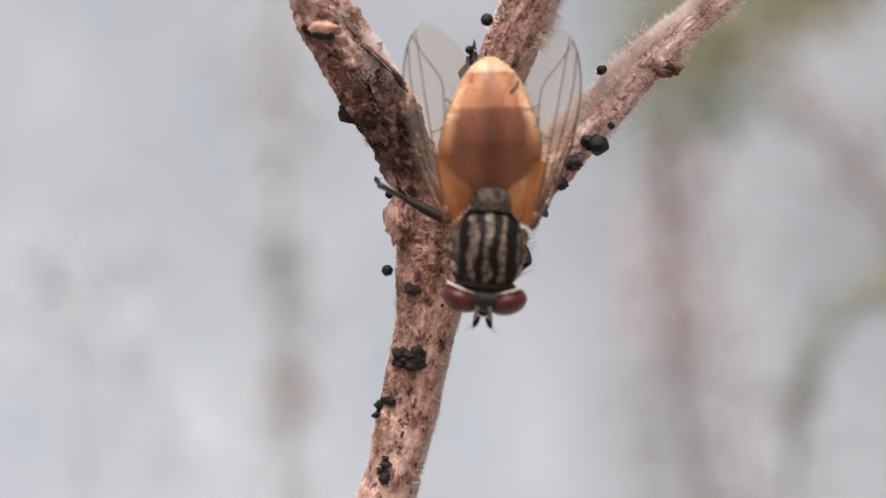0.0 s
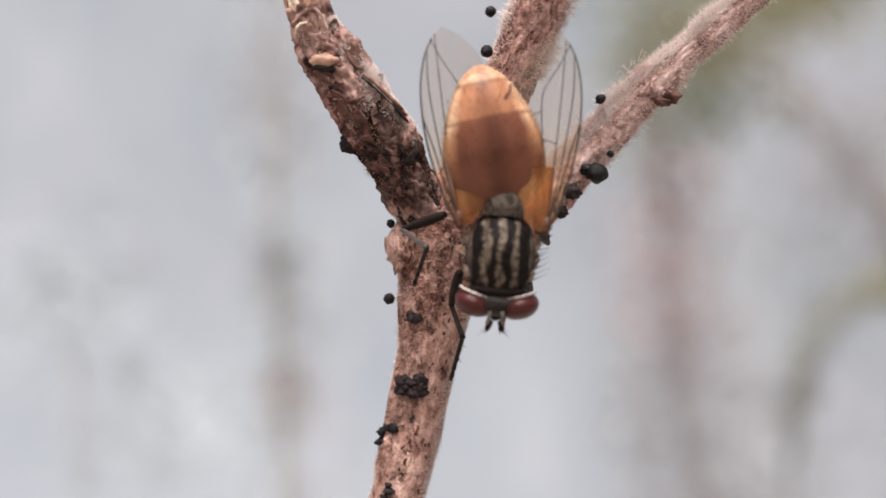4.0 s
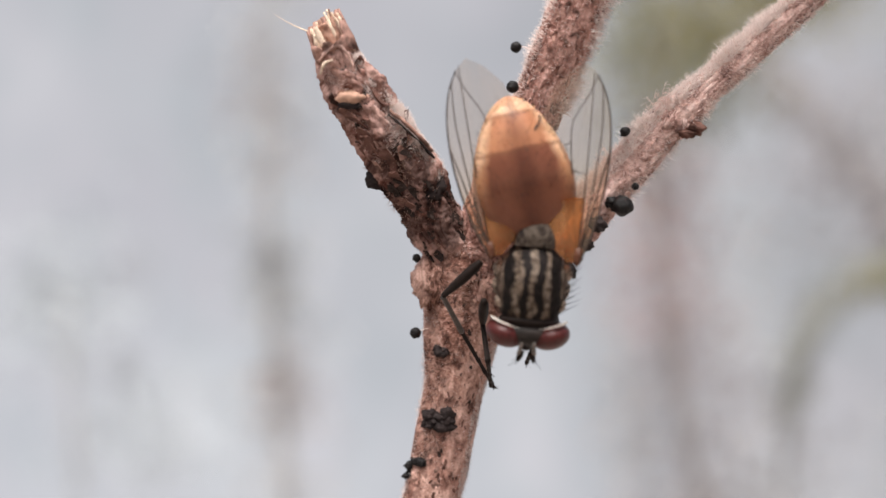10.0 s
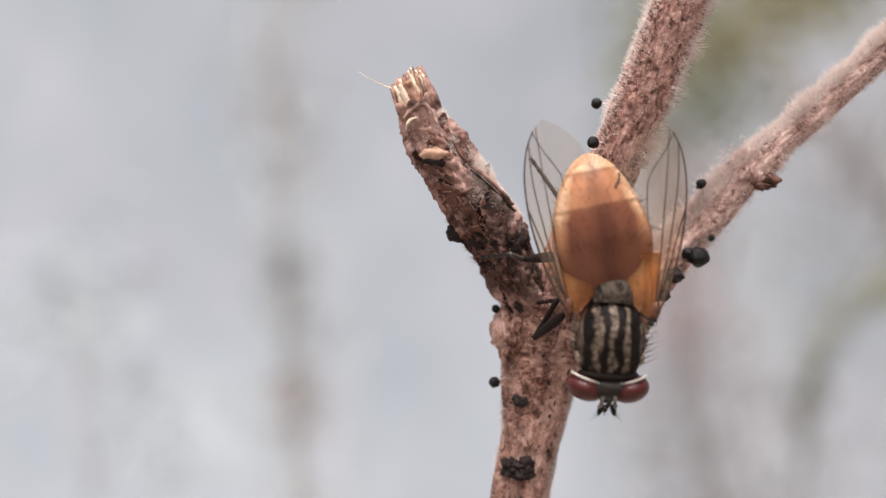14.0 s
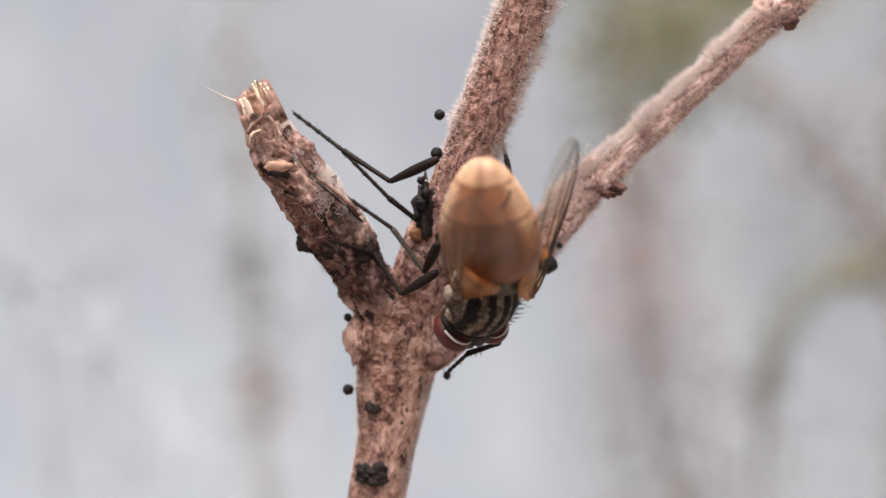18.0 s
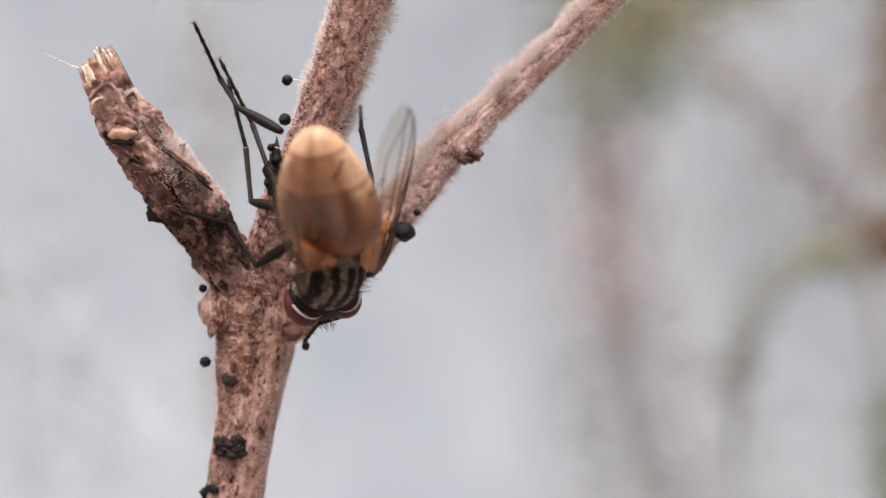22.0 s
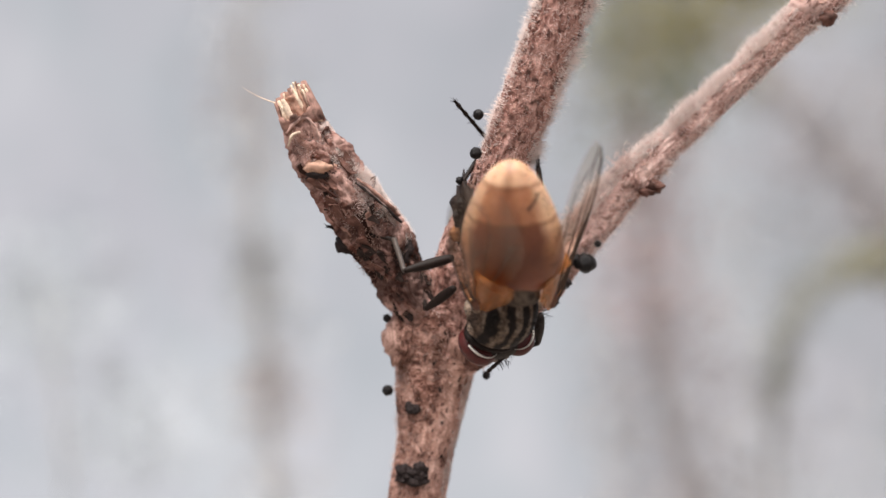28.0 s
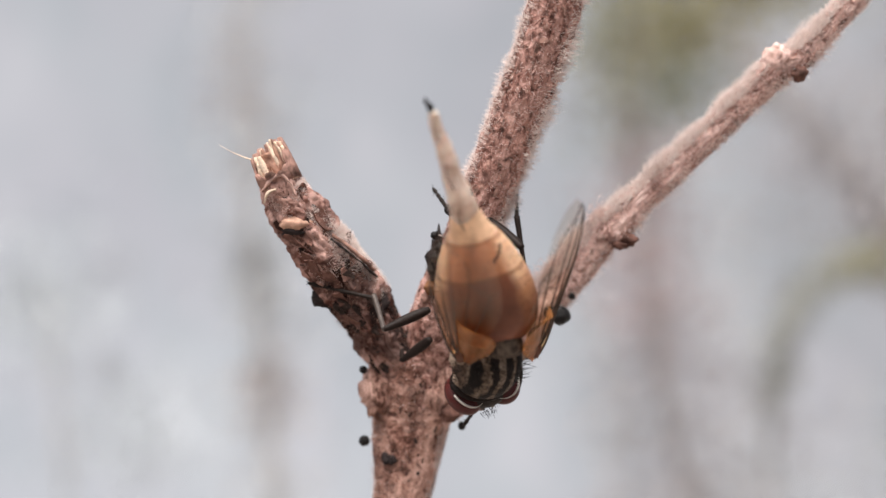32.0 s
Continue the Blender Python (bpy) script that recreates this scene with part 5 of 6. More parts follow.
def motions():
    # seconds, place of the thorax, way of the head, way of the back
    FLY = [
        (0, (2.71, -2.70, 0.81), (-0.05, 0.01, -1.00), (0.00, -1.00, 0.00)),
        (0.5, (2.89, -2.70, 1.08), (-0.01, 0.01, -1.00), (0.00, -1.00, 0.00)),
        (1, (2.96, -2.70, 1.32), (-0.05, 0.01, -1.00), (0.00, -1.00, 0.00)),
        (1.5, (2.82, -2.70, 1.24), (-0.08, 0.01, -1.00), (0.00, -1.00, 0.00)),
        (2, (2.89, -2.70, 1.35), (-0.08, 0.01, -1.00), (0.00, -1.00, 0.00)),
        (2.5, (2.92, -2.70, 1.37), (-0.07, 0.01, -1.00), (0.00, -1.00, 0.00)),
        (3, (3.01, -2.70, 1.48), (-0.06, 0.01, -1.00), (0.00, -1.00, 0.00)),
        (3.5, (2.99, -2.70, 1.44), (-0.06, 0.01, -1.00), (0.00, -1.00, 0.00)),
        (4, (2.98, -2.70, 1.45), (-0.06, 0.01, -1.00), (0.00, -1.00, 0.00)),
        (4.5, (2.98, -2.70, 1.48), (-0.05, 0.01, -1.00), (0.00, -1.00, 0.00)),
        (6.5, (3.05, -2.70, 1.57), (-0.07, 0.01, -1.00), (0.00, -1.00, 0.00)),
        (7, (3.04, -2.70, 1.58), (-0.06, 0.01, -1.00), (0.00, -1.00, 0.00)),
        (7.5, (3.06, -2.70, 1.59), (-0.05, 0.01, -1.00), (0.00, -1.00, 0.00)),
        (8, (3.06, -2.70, 1.60), (-0.07, 0.01, -1.00), (0.00, -1.00, 0.00)),
        (8.5, (3.07, -2.70, 1.62), (-0.05, 0.01, -1.00), (0.00, -1.00, 0.00)),
        (9, (3.04, -2.70, 1.60), (-0.08, 0.01, -1.00), (0.00, -1.00, 0.00)),
        (9.5, (3.04, -2.70, 1.62), (-0.06, 0.01, -1.00), (0.00, -1.00, 0.00)),
        (10, (3.03, -2.70, 1.61), (-0.07, 0.01, -1.00), (0.00, -1.00, 0.00)),
        (10.5, (3.01, -2.70, 1.61), (-0.08, 0.01, -1.00), (0.00, -1.00, 0.00)),
        (11, (3.02, -2.70, 1.62), (-0.05, 0.01, -1.00), (0.00, -1.00, 0.00)),
        (11.5, (3.08, -2.70, 1.60), (-0.07, 0.01, -1.00), (0.00, -1.00, 0.00)),
        (12, (2.82, -2.70, 1.57), (-0.05, 0.01, -1.00), (0.00, -1.00, 0.00)),
        (12.5, (2.80, -2.70, 1.54), (-0.01, 0.01, -1.00), (0.00, -1.00, 0.00)),
        (13, (2.83, -2.70, 1.51), (0.00, 0.01, -1.00), (0.00, -1.00, 0.00)),
        (13.5, (2.87, -2.70, 1.60), (-0.02, 0.01, -1.00), (0.00, -1.00, 0.00)),
        (14, (2.90, -2.70, 1.60), (-0.04, 0.01, -1.00), (0.00, -1.00, 0.00)),
        (14.5, (2.88, -2.72, 1.68), (-0.26, 0.12, -0.95), (-0.05, -0.99, -0.12)),
        (15, (2.92, -2.78, 2.19), (-0.30, 0.50, -0.80), (0.05, -0.85, -0.52)),
        (15.5, (3.34, -2.82, 2.32), (-0.42, 0.52, -0.74), (0.15, -0.80, -0.58)),
        (17.5, (3.69, -2.85, 2.80), (-0.38, 0.66, -0.64), (0.28, -0.62, -0.72)),
        (18, (3.74, -2.85, 2.80), (-0.38, 0.66, -0.64), (0.28, -0.62, -0.72)),
        (19, (3.72, -2.85, 2.71), (-0.38, 0.66, -0.64), (0.28, -0.62, -0.72)),
        (20, (3.69, -2.85, 2.65), (-0.38, 0.66, -0.64), (0.28, -0.62, -0.72)),
        (21, (3.69, -2.85, 2.64), (-0.38, 0.66, -0.64), (0.28, -0.62, -0.72)),
        (22, (3.75, -2.85, 2.64), (-0.38, 0.66, -0.64), (0.28, -0.62, -0.72)),
        (23, (3.72, -2.85, 2.65), (-0.38, 0.66, -0.64), (0.28, -0.62, -0.72)),
        (24, (3.69, -2.85, 2.62), (-0.38, 0.66, -0.64), (0.28, -0.62, -0.72)),
        (25, (3.73, -2.85, 2.60), (-0.38, 0.66, -0.64), (0.28, -0.62, -0.72)),
        (26, (3.78, -2.85, 2.58), (-0.38, 0.66, -0.64), (0.28, -0.62, -0.72)),
        (26.5, (3.73, -2.85, 2.58), (-0.38, 0.66, -0.64), (0.28, -0.62, -0.72)),
        (28.5, (3.12, -2.85, 2.47), (-0.28, 0.68, -0.68), (0.26, -0.62, -0.72)),
        (30, (3.40, -2.85, 2.60), (-0.28, 0.68, -0.68), (0.26, -0.62, -0.72)),
        (32, (3.49, -2.85, 2.63), (-0.28, 0.68, -0.68), (0.26, -0.62, -0.72)),
    ]

    def lifted(p):
        return (p[0], p[1], p[2] + LIFT)

    poses = [(t, turned(lifted(p), a, b)) for t, p, a, b in FLY]
    walk(fly, poses)

    # One pellet is brushed off the side branch as the fly turns, and falls
    here = place(5.6, -0.14, 5.46)
    walk(loose_pellet, [(t, Matrix.Translation(here - Vector((0, 0, min(d, here.z - 0.004))))) for t, d in ((0, 0), (14.5, 0), (14.6, 0.05), (14.7, 0.2), (14.8, 0.44), (14.95, 1.0), (32, 1.0))])

    def body(t):
        for (t0, m0), (t1, m1) in zip(poses, poses[1:]):
            if t0 <= t <= t1:
                return m0.lerp(m1, (t - t0) / (t1 - t0))
        return poses[-1][1]

    # The abdomen bends at the waist: way of its front end and of its back, in the plan
    ABD = [
        (0, (0.03, 0.05, -1.00), (0.00, -1.00, 0.00)),
        (0.5, (0.20, 0.08, -0.98), (0.00, -1.00, 0.00)),
        (11.4, (0.20, 0.08, -0.98), (0.00, -1.00, 0.00)),
        (12.1, (0.14, 0.08, -0.98), (0.00, -1.00, 0.00)),
        (14.1, (0.14, 0.08, -0.98), (0.00, -1.00, 0.00)),
        (15, (0.00, 0.25, -0.97), (-0.10, -0.97, -0.25)),
        (17.5, (0.11, 0.63, -0.77), (-0.20, -0.77, -0.63)),
        (26, (0.11, 0.63, -0.77), (-0.20, -0.77, -0.63)),
        (28.5, (0.03, 0.50, -0.85), (-0.20, -0.85, -0.50)),
        (29.3, (0.05, 0.45, -0.90), (-0.20, -0.90, -0.45)),
        (30, (0.30, 0.40, -0.87), (0.20, -0.90, -0.40)),
        (30.7, (0.24, 0.45, -0.90), (0.00, -0.90, -0.45)),
        (32, (0.20, 0.50, -0.87), (-0.10, -0.87, -0.50)),
    ]
    walk(abdomen, [(t, turned((0, -0.88, -0.02) if t < 15 else (0, -0.72, 0.10), body(t).inverted().to_3x3() @ Vector(a), body(t).inverted().to_3x3() @ Vector(b))) for t, a, b in ABD])

    # Wings: way from tip to hinge and of the upper face, in the plan
    BLADES = {
        1: [
            (0, (0.17, -0.02, -1.00), (0.10, -1.00, 0.00)),
            (0.5, (0.17, 0.02, -1.00), (0.15, -1.00, 0.00)),
            (11.4, (0.17, 0.02, -1.00), (0.15, -1.00, 0.00)),
            (12.1, (0.13, 0.02, -1.00), (0.15, -1.00, 0.00)),
            (14.1, (0.13, 0.02, -1.00), (0.15, -1.00, 0.00)),
            (15, (-0.10, 0.40, -0.90), (-0.05, -0.90, -0.40)),
            (17.5, (-0.10, 0.86, -0.50), (-0.10, -0.50, -0.86)),
            (26.5, (-0.10, 0.86, -0.50), (-0.10, -0.50, -0.86)),
            (28.5, (0.03, 0.74, -0.66), (-0.06, -0.69, -0.72)),
            (32, (0.03, 0.70, -0.69), (-0.06, -0.69, -0.72)),
        ],
        -1: [
            (0, (-0.15, -0.02, -1.00), (-0.10, -1.00, 0.00)),
            (0.5, (-0.06, 0.02, -1.00), (-0.15, -1.00, 0.00)),
            (11.4, (-0.06, 0.02, -1.00), (-0.15, -1.00, 0.00)),
            (12.1, (-0.10, 0.02, -1.00), (-0.15, -1.00, 0.00)),
            (14.1, (-0.10, 0.02, -1.00), (-0.15, -1.00, 0.00)),
            (15, (-0.36, 0.30, -0.88), (0.25, -0.90, -0.35)),
            (17.5, (-0.15, 0.54, -0.76), (0.62, -0.56, -0.45)),
            (26, (-0.15, 0.54, -0.76), (0.62, -0.56, -0.45)),
            (28.5, (-0.17, 0.50, -0.78), (0.65, -0.55, -0.45)),
            (32, (-0.17, 0.50, -0.78), (0.60, -0.55, -0.45)),
        ],
    }
    for sx, rows in BLADES.items():
        walk(WINGS[sx], [(t, turned((1.05 * sx, -0.48, 0.40), body(t).inverted().to_3x3() @ Vector(a), body(t).inverted().to_3x3() @ Vector(b))) for t, a, b in rows])

    # The head rolls over to its right after the turn
    walk(head, [(0, pose(0, 0, 0)), (14.2, pose(0, 0, 0)), (15.5, pose(0, 0, 0, 0, -8, 9)), (32, pose(0, 0, 0, 0, -8, 9))])

    # The tube: how far each sleeve stands out, seconds and four lengths, and a sideways bend in degrees
    SLEEVES = [
        (0, (-1.70, -2.00, -1.90, -1.70, -1.20), 0, 0),
        (28.5, (-1.30, -1.90, -1.80, -1.60, -1.10), 0, 0),
        (29, (-0.75, -1.00, -0.75, -0.50, 0.45), 0, 6),
        (29.5, (-0.80, -1.00, -0.75, -0.50, 0.55), 0, 20),
        (30, (-0.75, -0.75, -0.35, 0.0, 1.05), 0, 30),
        (30.5, (-0.75, -0.60, 0.0, 0.60, 1.72), 0, 28),
        (31, (-0.60, -0.45, 0.55, 1.70, 2.92), 0, 10),
        (32, (-0.50, -0.35, 0.85, 2.10, 3.32), 0, 4),
    ]
    for k, ob in enumerate(TUBE):
        walk(ob, [(t, Matrix.Translation(Vector((0, -3.3, 0.02)) * MM) @ pose(0, 0, 0, tilt, 0, bend) @ Matrix.Translation(Vector((0, -out[k], 0)) * MM)) for t, out, tilt, bend in SLEEVES])

    # Legs: seconds, then hip, knee, ankle and toe in the plan
    STEPS = {
        ("mid", 1): [
            (0, 1.63, -2.20, 1.33, 0.55, -1.61, 1.87, 0.03, -2.94, 2.13, -0.25, -1.13, 2.39),
            (0.5, 1.52, -2.20, 1.95, 0.47, -1.60, 1.33, 1.28, -0.77, 0.46, 1.50, -2.42, -0.35),
            (2, 1.55, -2.20, 2.02, 0.51, -1.60, 1.39, 1.30, -0.77, 0.50, 1.51, -2.42, -0.31),
            (4, 1.58, -2.20, 2.25, 0.44, -1.60, 1.85, 1.15, -2.78, 1.39, 0.74, -1.26, 0.41),
            (7, 1.59, -2.20, 1.93, 0.69, -1.78, 1.01, 1.68, -2.83, 0.85, 1.76, -1.26, -0.13),
            (8, 1.61, -2.20, 1.94, 0.70, -1.80, 1.02, 1.68, -2.86, 0.85, 1.77, -1.29, -0.13),
            (8.5, 1.62, -2.20, 1.93, 0.81, -1.49, 1.12, 1.69, -2.58, 0.75, 1.77, -0.97, -0.16),
            (9, 1.57, -2.20, 2.13, 0.63, -1.62, 1.36, 0.55, -2.72, 0.43, -0.43, -1.65, -0.72),
            (10, 1.77, -2.20, 1.97, 0.69, -1.90, 0.98, 1.13, -1.00, 0.08, 1.57, -0.70, -0.69),
            (11, 1.63, -2.20, 2.41, 0.49, -1.58, 2.03, 1.31, -2.75, 1.80, 1.08, -1.12, 0.97),
            (13, 1.44, -2.20, 2.41, 0.59, -1.23, 2.01, 1.43, -2.39, 1.75, 1.13, -0.91, 0.68),
            (14.2, 1.89, -2.20, 3.58, 0.74, -1.49, 3.51, 0.30, -2.86, 3.66, -0.46, -1.18, 3.66),
            (15, 1.97, -2.20, 3.66, 0.69, -1.77, 3.63, 0.71, -0.67, 4.58, 0.10, -2.37, 4.98),
            (17.5, 2.53, -2.20, 4.17, 2.18, -1.08, 3.50, 1.44, -1.76, 4.56, 0.06, -1.18, 5.63),
            (18, 2.58, -2.20, 4.08, 2.19, -1.17, 3.31, 1.33, -1.20, 4.48, -0.17, -0.92, 5.52),
            (19, 2.59, -2.20, 4.07, 1.45, -1.53, 4.36, 1.49, -1.02, 5.71, 0.97, -0.91, 7.48),
            (20, 2.50, -2.20, 4.11, 1.26, -1.80, 4.47, 1.23, -1.61, 5.91, 0.30, -0.98, 7.38),
            (21, 2.39, -2.20, 4.03, 1.57, -1.15, 4.28, 1.41, -1.33, 5.71, 0.62, -0.98, 7.35),
            (22, 2.22, -2.20, 4.19, 1.51, -1.06, 4.35, 1.42, -1.19, 5.79, 0.96, -0.97, 7.57),
            (23, 2.35, -2.20, 4.11, 1.26, -1.45, 4.36, 1.43, -0.77, 5.63, 0.62, -0.89, 7.29),
            (24, 2.59, -2.20, 3.74, 1.68, -1.62, 4.54, 1.11, -1.33, 5.85, -0.10, -1.01, 7.21),
            (25, 2.44, -2.20, 3.81, 1.68, -1.09, 3.74, 1.65, -2.23, 4.64, 0.15, -1.22, 5.06),
            (26, 2.51, -2.20, 3.93, 1.34, -1.54, 3.91, 1.24, -0.91, 5.21, 0.12, -0.90, 6.68),
            (28.5, 1.93, -2.30, 3.71, 0.77, -2.75, 3.40, 0.47, -1.70, 4.05, -1.07, -1.50, 4.27),
            (29, 1.91, -2.30, 3.69, 0.75, -2.75, 3.39, 0.45, -1.70, 4.03, -1.10, -1.50, 4.25),
            (30, 1.95, -2.30, 3.74, 0.78, -2.75, 3.45, 0.48, -1.70, 4.07, -1.08, -1.50, 4.28),
            (31, 1.97, -2.30, 3.82, 0.78, -2.75, 3.36, 0.47, -1.70, 3.99, -1.14, -1.50, 4.51),
            (32, 1.97, -2.30, 3.82, 0.80, -2.75, 3.35, 0.49, -1.70, 4.10, -1.09, -1.50, 4.47),
        ],
        ("fore", 1): [
            (0, 1.90, -2.20, 0.30, 1.95, -1.10, -0.10, 2.40, -2.00, -0.50, 2.75, -0.80, -0.75),
            (2.3, 1.95, -2.20, 0.80, 1.98, -1.10, 0.30, 2.40, -2.00, -0.10, 2.75, -0.80, -0.45),
            (2.8, 1.95, -2.20, 1.10, 1.85, -1.20, 0.45, 1.86, -1.9, -0.38, 2.01, -0.8, -1.79),
            (4, 1.96, -2.20, 0.82, 1.73, -1.30, -0.08, 2.06, -2.37, -0.83, 1.75, -1.48, -2.00),
            (7, 1.93, -2.20, 1.28, 1.71, -1.15, 0.54, 1.98, -2.33, -0.06, 2.29, -0.99, -0.65),
            (8, 1.97, -2.20, 1.02, 1.76, -1.29, 0.11, 1.89, -2.40, -0.65, 2.11, -1.30, -1.64),
            (8.5, 1.77, -2.20, 1.42, 0.94, -1.20, 1.34, 0.21, -0.94, 0.23, -1.03, -0.90, -0.60),
            (9, 1.80, -2.20, 1.20, 1.37, -1.07, 0.73, 0.47, -1.96, 0.26, -0.43, -1.27, -0.72),
            (9.6, 1.85, -2.20, 1.01, 1.85, -1.09, 0.35, 1.98, -1.90, -0.42, 2.10, -0.60, -1.10),
            (11, 1.85, -2.20, 0.91, 1.69, -1.09, 0.25, 1.76, -2.20, -0.52, 1.73, -1.15, -1.60),
            (13, 1.73, -2.20, 1.14, 1.46, -0.98, 0.78, 1.84, -2.19, 0.31, 1.70, -1.00, -0.60),
            (15, 1.78, -2.20, 2.83, 0.79, -1.94, 2.02, 0.74, -1.10, 3.08, 0.10, 0.07, 3.76),
            (17.5, 2.54, -1.80, 3.33, 1.56, -1.21, 2.72, 0.81, -0.92, 3.80, -0.35, -1.79, 4.19),
            (19, 2.56, -1.80, 3.28, 1.58, -1.20, 2.68, 0.84, -0.92, 3.77, -0.31, -1.81, 4.15),
            (21, 2.63, -1.80, 3.23, 1.63, -1.20, 2.65, 0.89, -0.92, 3.74, -0.24, -1.83, 4.12),
            (23, 2.66, -1.80, 3.24, 1.65, -1.21, 2.66, 0.91, -0.92, 3.75, -0.21, -1.84, 4.13),
            (26, 2.55, -1.80, 3.26, 1.57, -1.20, 2.66, 0.84, -0.92, 3.76, -0.30, -1.81, 4.14),
            (28.5, 1.93, -1.80, 2.89, 1.14, -0.95, 2.30, 1.07, 0.19, 3.02, 0.55, -0.93, 3.88),
            (30, 1.95, -1.80, 2.97, 1.15, -0.99, 2.34, 1.08, 0.15, 3.07, 0.56, -0.95, 3.93),
            (32, 1.97, -1.80, 2.99, 1.16, -1.00, 2.36, 1.09, 0.13, 3.08, 0.57, -0.97, 3.95),
        ],
        ("hind", 1): [
            (0, 2.56, -2.00, 3.00, 2.35, -0.66, 3.63, 2.52, -2.09, 4.33, 2.65, -0.32, 5.01),
            (4, 2.59, -2.00, 3.05, 2.38, -0.65, 3.67, 2.56, -2.08, 4.37, 2.70, -0.31, 5.05),
            (8, 2.56, -2.00, 3.06, 2.37, -0.65, 3.67, 2.56, -2.08, 4.36, 2.71, -0.31, 5.04),
            (13, 2.53, -2.00, 3.17, 2.37, -0.64, 3.78, 2.58, -2.07, 4.46, 2.73, -0.30, 5.15),
            (15, 1.97, -2.20, 3.95, 1.13, -1.06, 4.46, 0.71, -2.28, 5.41, -0.59, -1.67, 6.65),
            (17.5, 2.75, -2.20, 4.10, 2.18, -0.99, 4.77, 1.61, -1.15, 6.26, 1.12, -0.99, 8.09),
            (18, 2.94, -2.20, 4.08, 2.46, -0.80, 4.31, 1.24, -1.12, 5.29, -0.08, -0.90, 6.64),
            (19, 2.73, -2.20, 4.19, 2.01, -0.94, 4.57, 1.53, -1.19, 6.08, -0.00, -0.95, 7.18),
            (20, 2.86, -2.20, 4.22, 2.42, -1.24, 5.28, 1.90, -1.20, 6.79, 1.70, -0.88, 8.65),
            (21, 2.61, -2.20, 4.03, 2.13, -1.00, 4.79, 1.53, -1.58, 6.16, 0.53, -0.95, 7.65),
            (22, 2.68, -2.20, 4.12, 2.02, -1.45, 5.24, 1.51, -0.52, 6.44, 0.74, -0.89, 8.14),
            (23, 2.68, -2.20, 4.32, 2.22, -0.95, 5.01, 2.04, -1.98, 6.22, 1.62, -0.51, 7.35),
            (24, 2.67, -2.20, 4.10, 2.15, -0.93, 4.70, 1.85, -2.22, 5.61, 0.66, -1.41, 6.84),
            (25, 2.77, -2.20, 3.95, 2.40, -0.78, 4.25, 1.05, -1.19, 5.02, -0.35, -0.91, 6.27),
            (26, 2.73, -2.20, 3.96, 2.48, -0.97, 4.78, 2.59, -1.20, 6.36, 2.35, -0.91, 8.22),
            (28.5, 2.67, -2.20, 4.77, 2.24, -1.25, 5.84, 3.02, -0.31, 6.88, 2.11, -1.78, 7.69),
            (29, 2.68, -2.20, 4.79, 2.25, -1.24, 5.86, 3.06, -0.33, 6.90, 2.15, -1.79, 7.70),
            (30, 1.98, -2.20, 4.42, 1.64, -0.82, 4.89, 1.66, -1.36, 6.39, 2.79, -1.01, 7.87),
            (30.5, 2.13, -2.20, 4.44, 1.99, -0.91, 5.18, 2.17, -1.68, 6.57, 2.35, -0.27, 7.82),
            (31, 2.78, -2.20, 4.98, 3.12, -1.19, 6.03, 3.15, -2.54, 6.89, 2.96, -1.18, 8.20),
            (32, 2.85, -2.20, 4.68, 2.94, -0.90, 5.41, 2.56, -2.15, 6.34, 2.07, -0.46, 7.05),
        ],
        ("hind", -1): [
            (0, 3.05, -2.00, 3.15, 2.90, -0.73, 3.93, 2.88, -2.14, 4.70, 2.64, -0.37, 5.38),
            (4, 3.09, -2.00, 3.20, 2.94, -0.73, 3.97, 2.93, -2.13, 4.74, 2.70, -0.37, 5.42),
            (8, 3.06, -2.00, 3.20, 2.93, -0.72, 3.97, 2.93, -2.12, 4.74, 2.70, -0.36, 5.41),
            (13, 3.04, -2.00, 3.32, 2.94, -0.71, 4.08, 2.95, -2.11, 4.84, 2.73, -0.36, 5.52),
            (15, 3.21, -2.00, 4.03, 3.37, -0.71, 4.77, 3.10, -1.99, 5.68, 3.25, -0.12, 5.99),
            (17.5, 2.98, -2.20, 6.22, 1.87, -1.63, 7.05, 1.23, -0.53, 8.03, 0.84, -2.08, 9.06),
            (18, 2.59, -2.20, 6.27, 1.31, -1.66, 5.72, 0.03, -1.23, 6.57, -1.38, -0.56, 7.66),
            (19, 2.94, -2.20, 6.16, 1.58, -1.59, 6.34, 1.14, -0.19, 6.99, 0.90, -1.98, 7.58),
            (20, 3.22, -2.20, 6.23, 2.03, -1.38, 6.63, 1.68, -0.02, 7.41, 1.06, -1.69, 8.08),
            (21, 3.10, -2.20, 6.05, 1.78, -1.49, 6.13, 1.24, -0.09, 6.68, 0.40, -1.42, 7.75),
            (22, 2.52, -2.20, 6.09, 1.31, -1.66, 6.79, 0.66, -0.51, 7.70, 0.28, -1.91, 8.94),
            (23, 2.97, -2.20, 6.17, 1.92, -1.63, 7.08, 1.30, -0.64, 8.17, 0.83, -2.17, 9.19),
            (24, 3.18, -2.20, 6.03, 1.79, -1.65, 6.18, 0.76, -0.61, 6.81, -0.16, -2.21, 7.26),
            (25, 2.94, -2.20, 5.86, 1.76, -1.62, 5.15, 0.35, -1.32, 5.85, -1.35, -1.00, 6.63),
            (26, 3.58, -2.20, 6.24, 2.94, -0.93, 6.70, 2.79, -2.36, 7.41, 2.83, -0.63, 8.19),
            (28.5, 3.86, -2.20, 5.34, 3.46, -1.25, 6.43, 3.56, 0.14, 7.21, 3.89, -1.64, 7.77),
            (29, 3.87, -2.20, 5.36, 3.40, -1.65, 6.67, 3.57, -0.19, 7.30, 3.90, -1.99, 7.78),
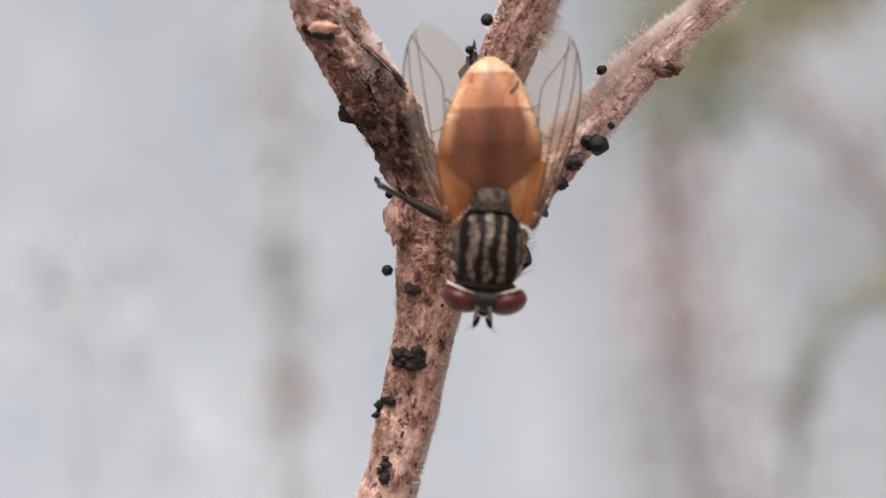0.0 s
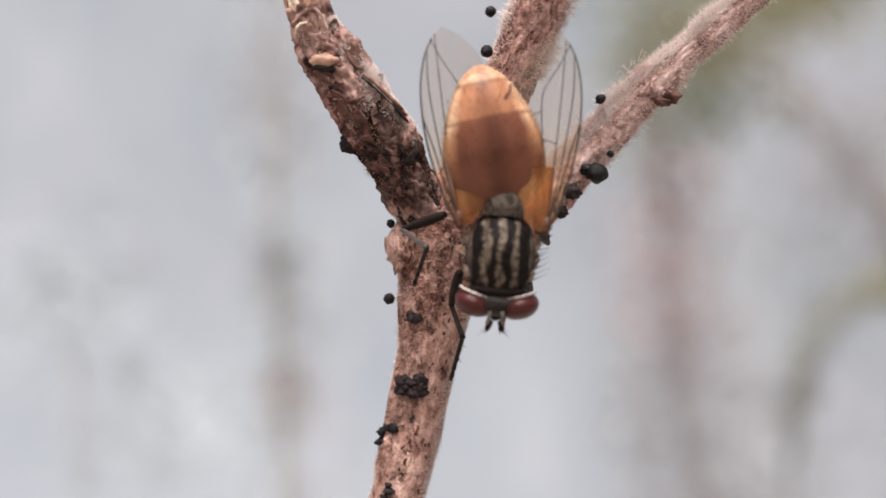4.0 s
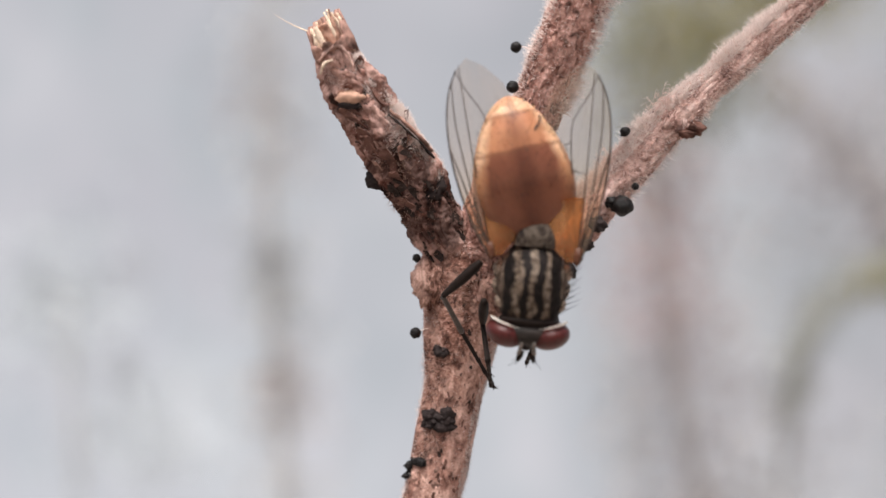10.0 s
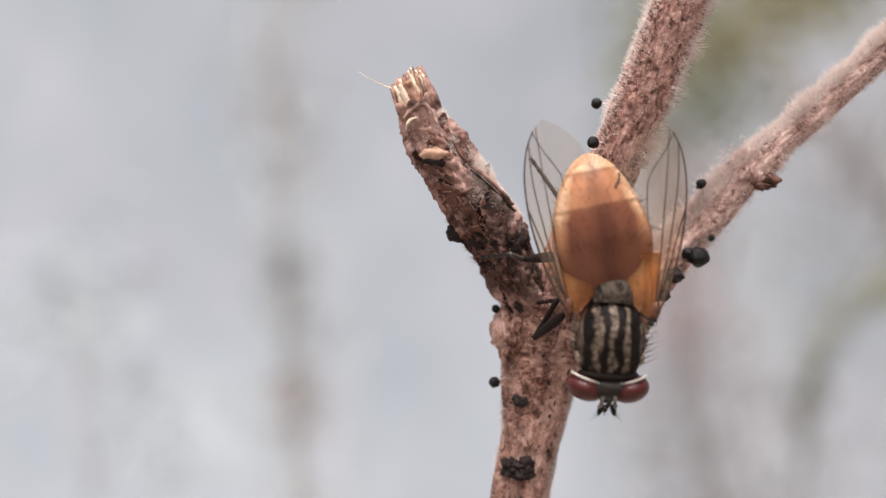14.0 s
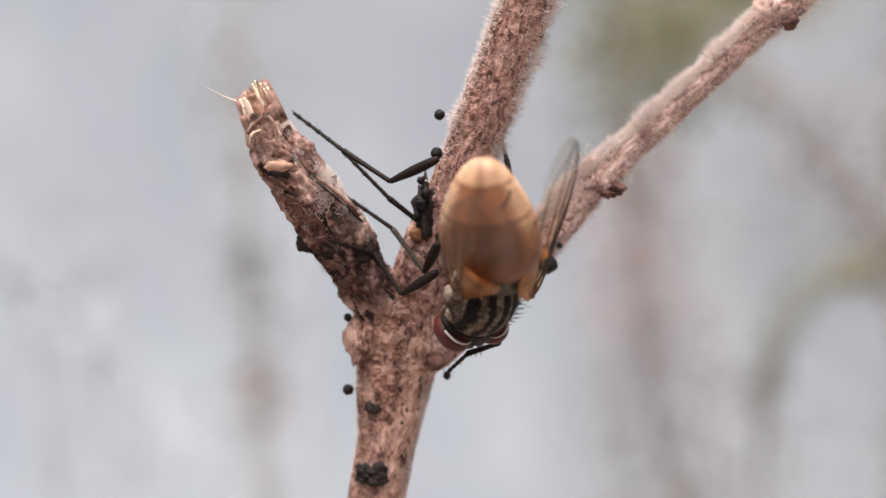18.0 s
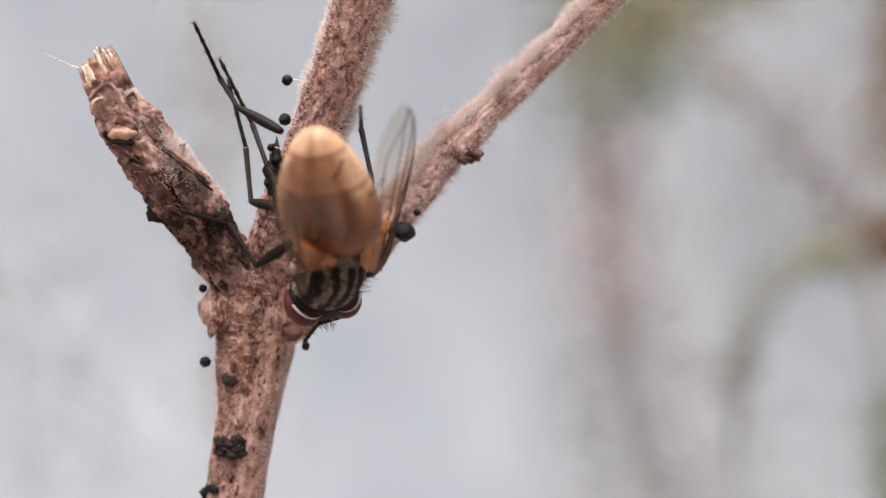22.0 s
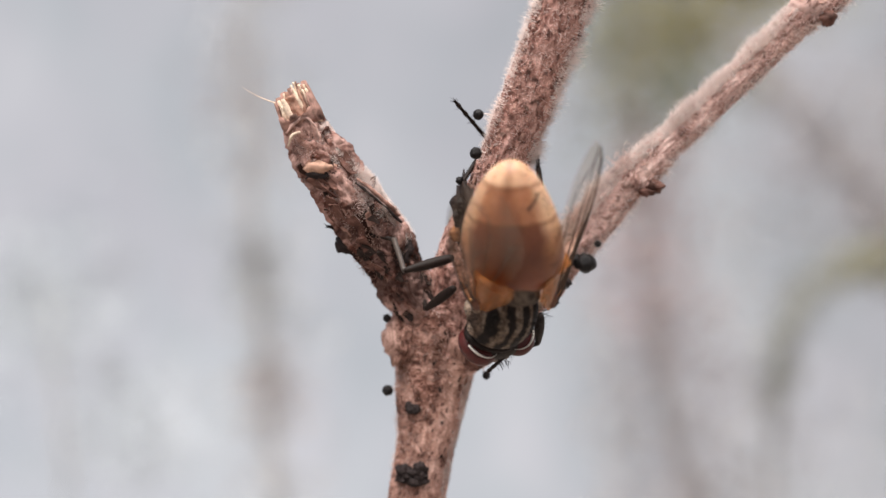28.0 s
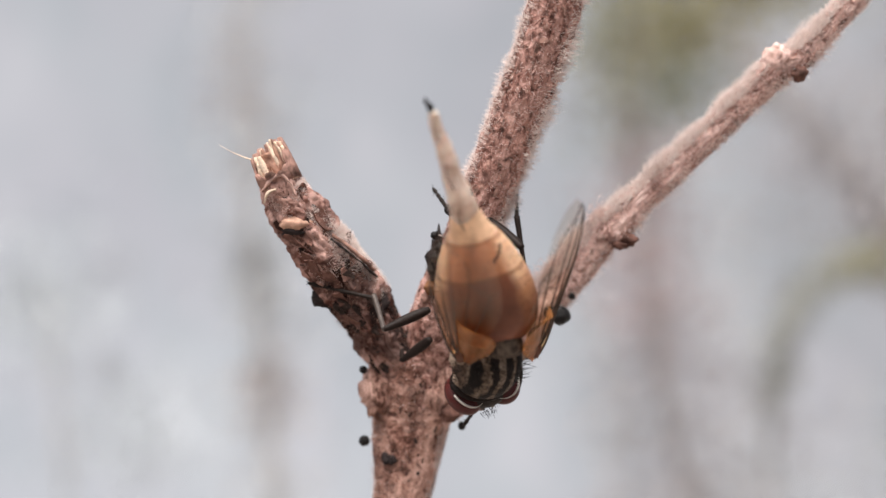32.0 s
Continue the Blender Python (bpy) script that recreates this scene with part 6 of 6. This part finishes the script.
            (30, 4.61, -2.20, 5.50, 3.45, -2.03, 6.43, 3.47, -0.68, 7.29, 3.87, -2.51, 7.58),
            (31, 4.38, -2.20, 5.85, 3.41, -1.59, 6.83, 3.39, -0.11, 7.43, 3.44, -1.85, 8.19),
            (32, 4.43, -2.20, 5.40, 3.48, -1.40, 6.25, 3.26, 0.17, 6.48, 3.11, -1.69, 6.88),
        ],
        ("fore", -1): [
            (0, 3.54, -2.00, 0.73, 3.78, -0.80, 0.31, 3.14, -1.89, -0.16, 3.01, -0.52, -0.75),
            (4, 3.55, -2.00, 0.76, 3.80, -0.80, 0.31, 3.15, -1.89, -0.16, 3.01, -0.53, -0.76),
            (8, 3.51, -2.00, 0.77, 3.76, -0.81, 0.32, 3.13, -1.90, -0.15, 2.99, -0.54, -0.75),
            (13, 3.48, -2.00, 0.84, 3.76, -0.82, 0.36, 3.12, -1.91, -0.13, 2.98, -0.55, -0.74),
            (14, 3.44, -2.00, 0.92, 3.73, -0.83, 0.42, 3.10, -1.92, -0.08, 2.96, -0.56, -0.70),
            (15.5, 4.15, -2.00, 2.16, 4.11, -0.96, 1.38, 3.30, -2.02, 1.22, 2.77, -0.76, 0.61),
            (19, 4.25, -2.00, 2.13, 4.18, -0.97, 1.34, 3.35, -2.02, 1.18, 2.81, -0.76, 0.57),
            (26, 4.22, -2.00, 2.11, 4.17, -0.97, 1.32, 3.34, -2.03, 1.16, 2.81, -0.76, 0.55),
            (28.5, 4.23, -2.00, 2.18, 4.20, -0.99, 1.36, 3.36, -2.04, 1.20, 2.82, -0.79, 0.58),
            (32, 4.30, -2.00, 2.28, 4.25, -1.03, 1.42, 3.40, 0.01, 1.25, 2.84, -1.23, 0.62),
        ],
        ("mid", -1): [
            (0, 3.86, -2.20, 1.87, 4.18, -0.93, 1.55, 4.05, 0.41, 2.08, 4.17, -1.40, 1.71),
            (4, 3.89, -2.20, 1.91, 4.22, -0.94, 1.57, 4.08, 0.41, 2.09, 4.21, -1.40, 1.72),
            (8, 3.84, -2.20, 1.92, 4.19, -0.94, 1.57, 4.07, 0.41, 2.08, 4.19, -1.40, 1.71),
            (13, 3.83, -2.20, 2.02, 4.20, -0.96, 1.63, 4.09, 0.39, 2.13, 4.21, -1.41, 1.76),
            (14, 3.78, -2.20, 2.10, 4.17, -0.98, 1.69, 4.08, 0.38, 2.19, 4.21, -1.42, 1.81),
            (17.5, 4.52, -2.40, 3.80, 4.67, -1.76, 4.98, 4.39, -1.28, 6.32, 4.29, 0.40, 7.07),
            (19, 4.54, -2.40, 3.74, 4.68, -1.76, 4.92, 4.41, -1.27, 6.26, 4.30, 0.42, 7.01),
            (23, 4.65, -2.40, 3.68, 4.78, -1.76, 4.86, 4.50, -1.26, 6.19, 4.38, 0.43, 6.95),
            (26, 4.52, -2.40, 3.71, 4.67, -1.76, 4.89, 4.41, -1.26, 6.22, 4.31, 0.43, 6.97),
            (28.5, 3.98, -2.40, 3.57, 4.42, -1.80, 4.69, 4.27, -1.25, 6.02, 4.35, 0.40, 6.86),
            (32, 4.05, -2.40, 3.70, 4.50, -1.79, 4.82, 4.32, -1.56, 6.24, 4.40, 0.15, 6.95),
        ],
    }
    for key, rows in STEPS.items():
        rows = stepped(rows, LEG_SIZES[key[0]])
        for k, ob in enumerate(LEGS[key]):
            out = []
            for t, *j in rows:
                a, b = (body(t).inverted() @ (Vector(lifted(j[3 * i : 3 * i + 3])) * MM) for i in (k, k + 1))
                d = (b - a).normalized()
                out.append((t, turned(a / MM, d, (0.3, 0.2, 1) if abs(d.z) < 0.9 else (1, 0.2, 0))))
            walk(ob, out)


motions()
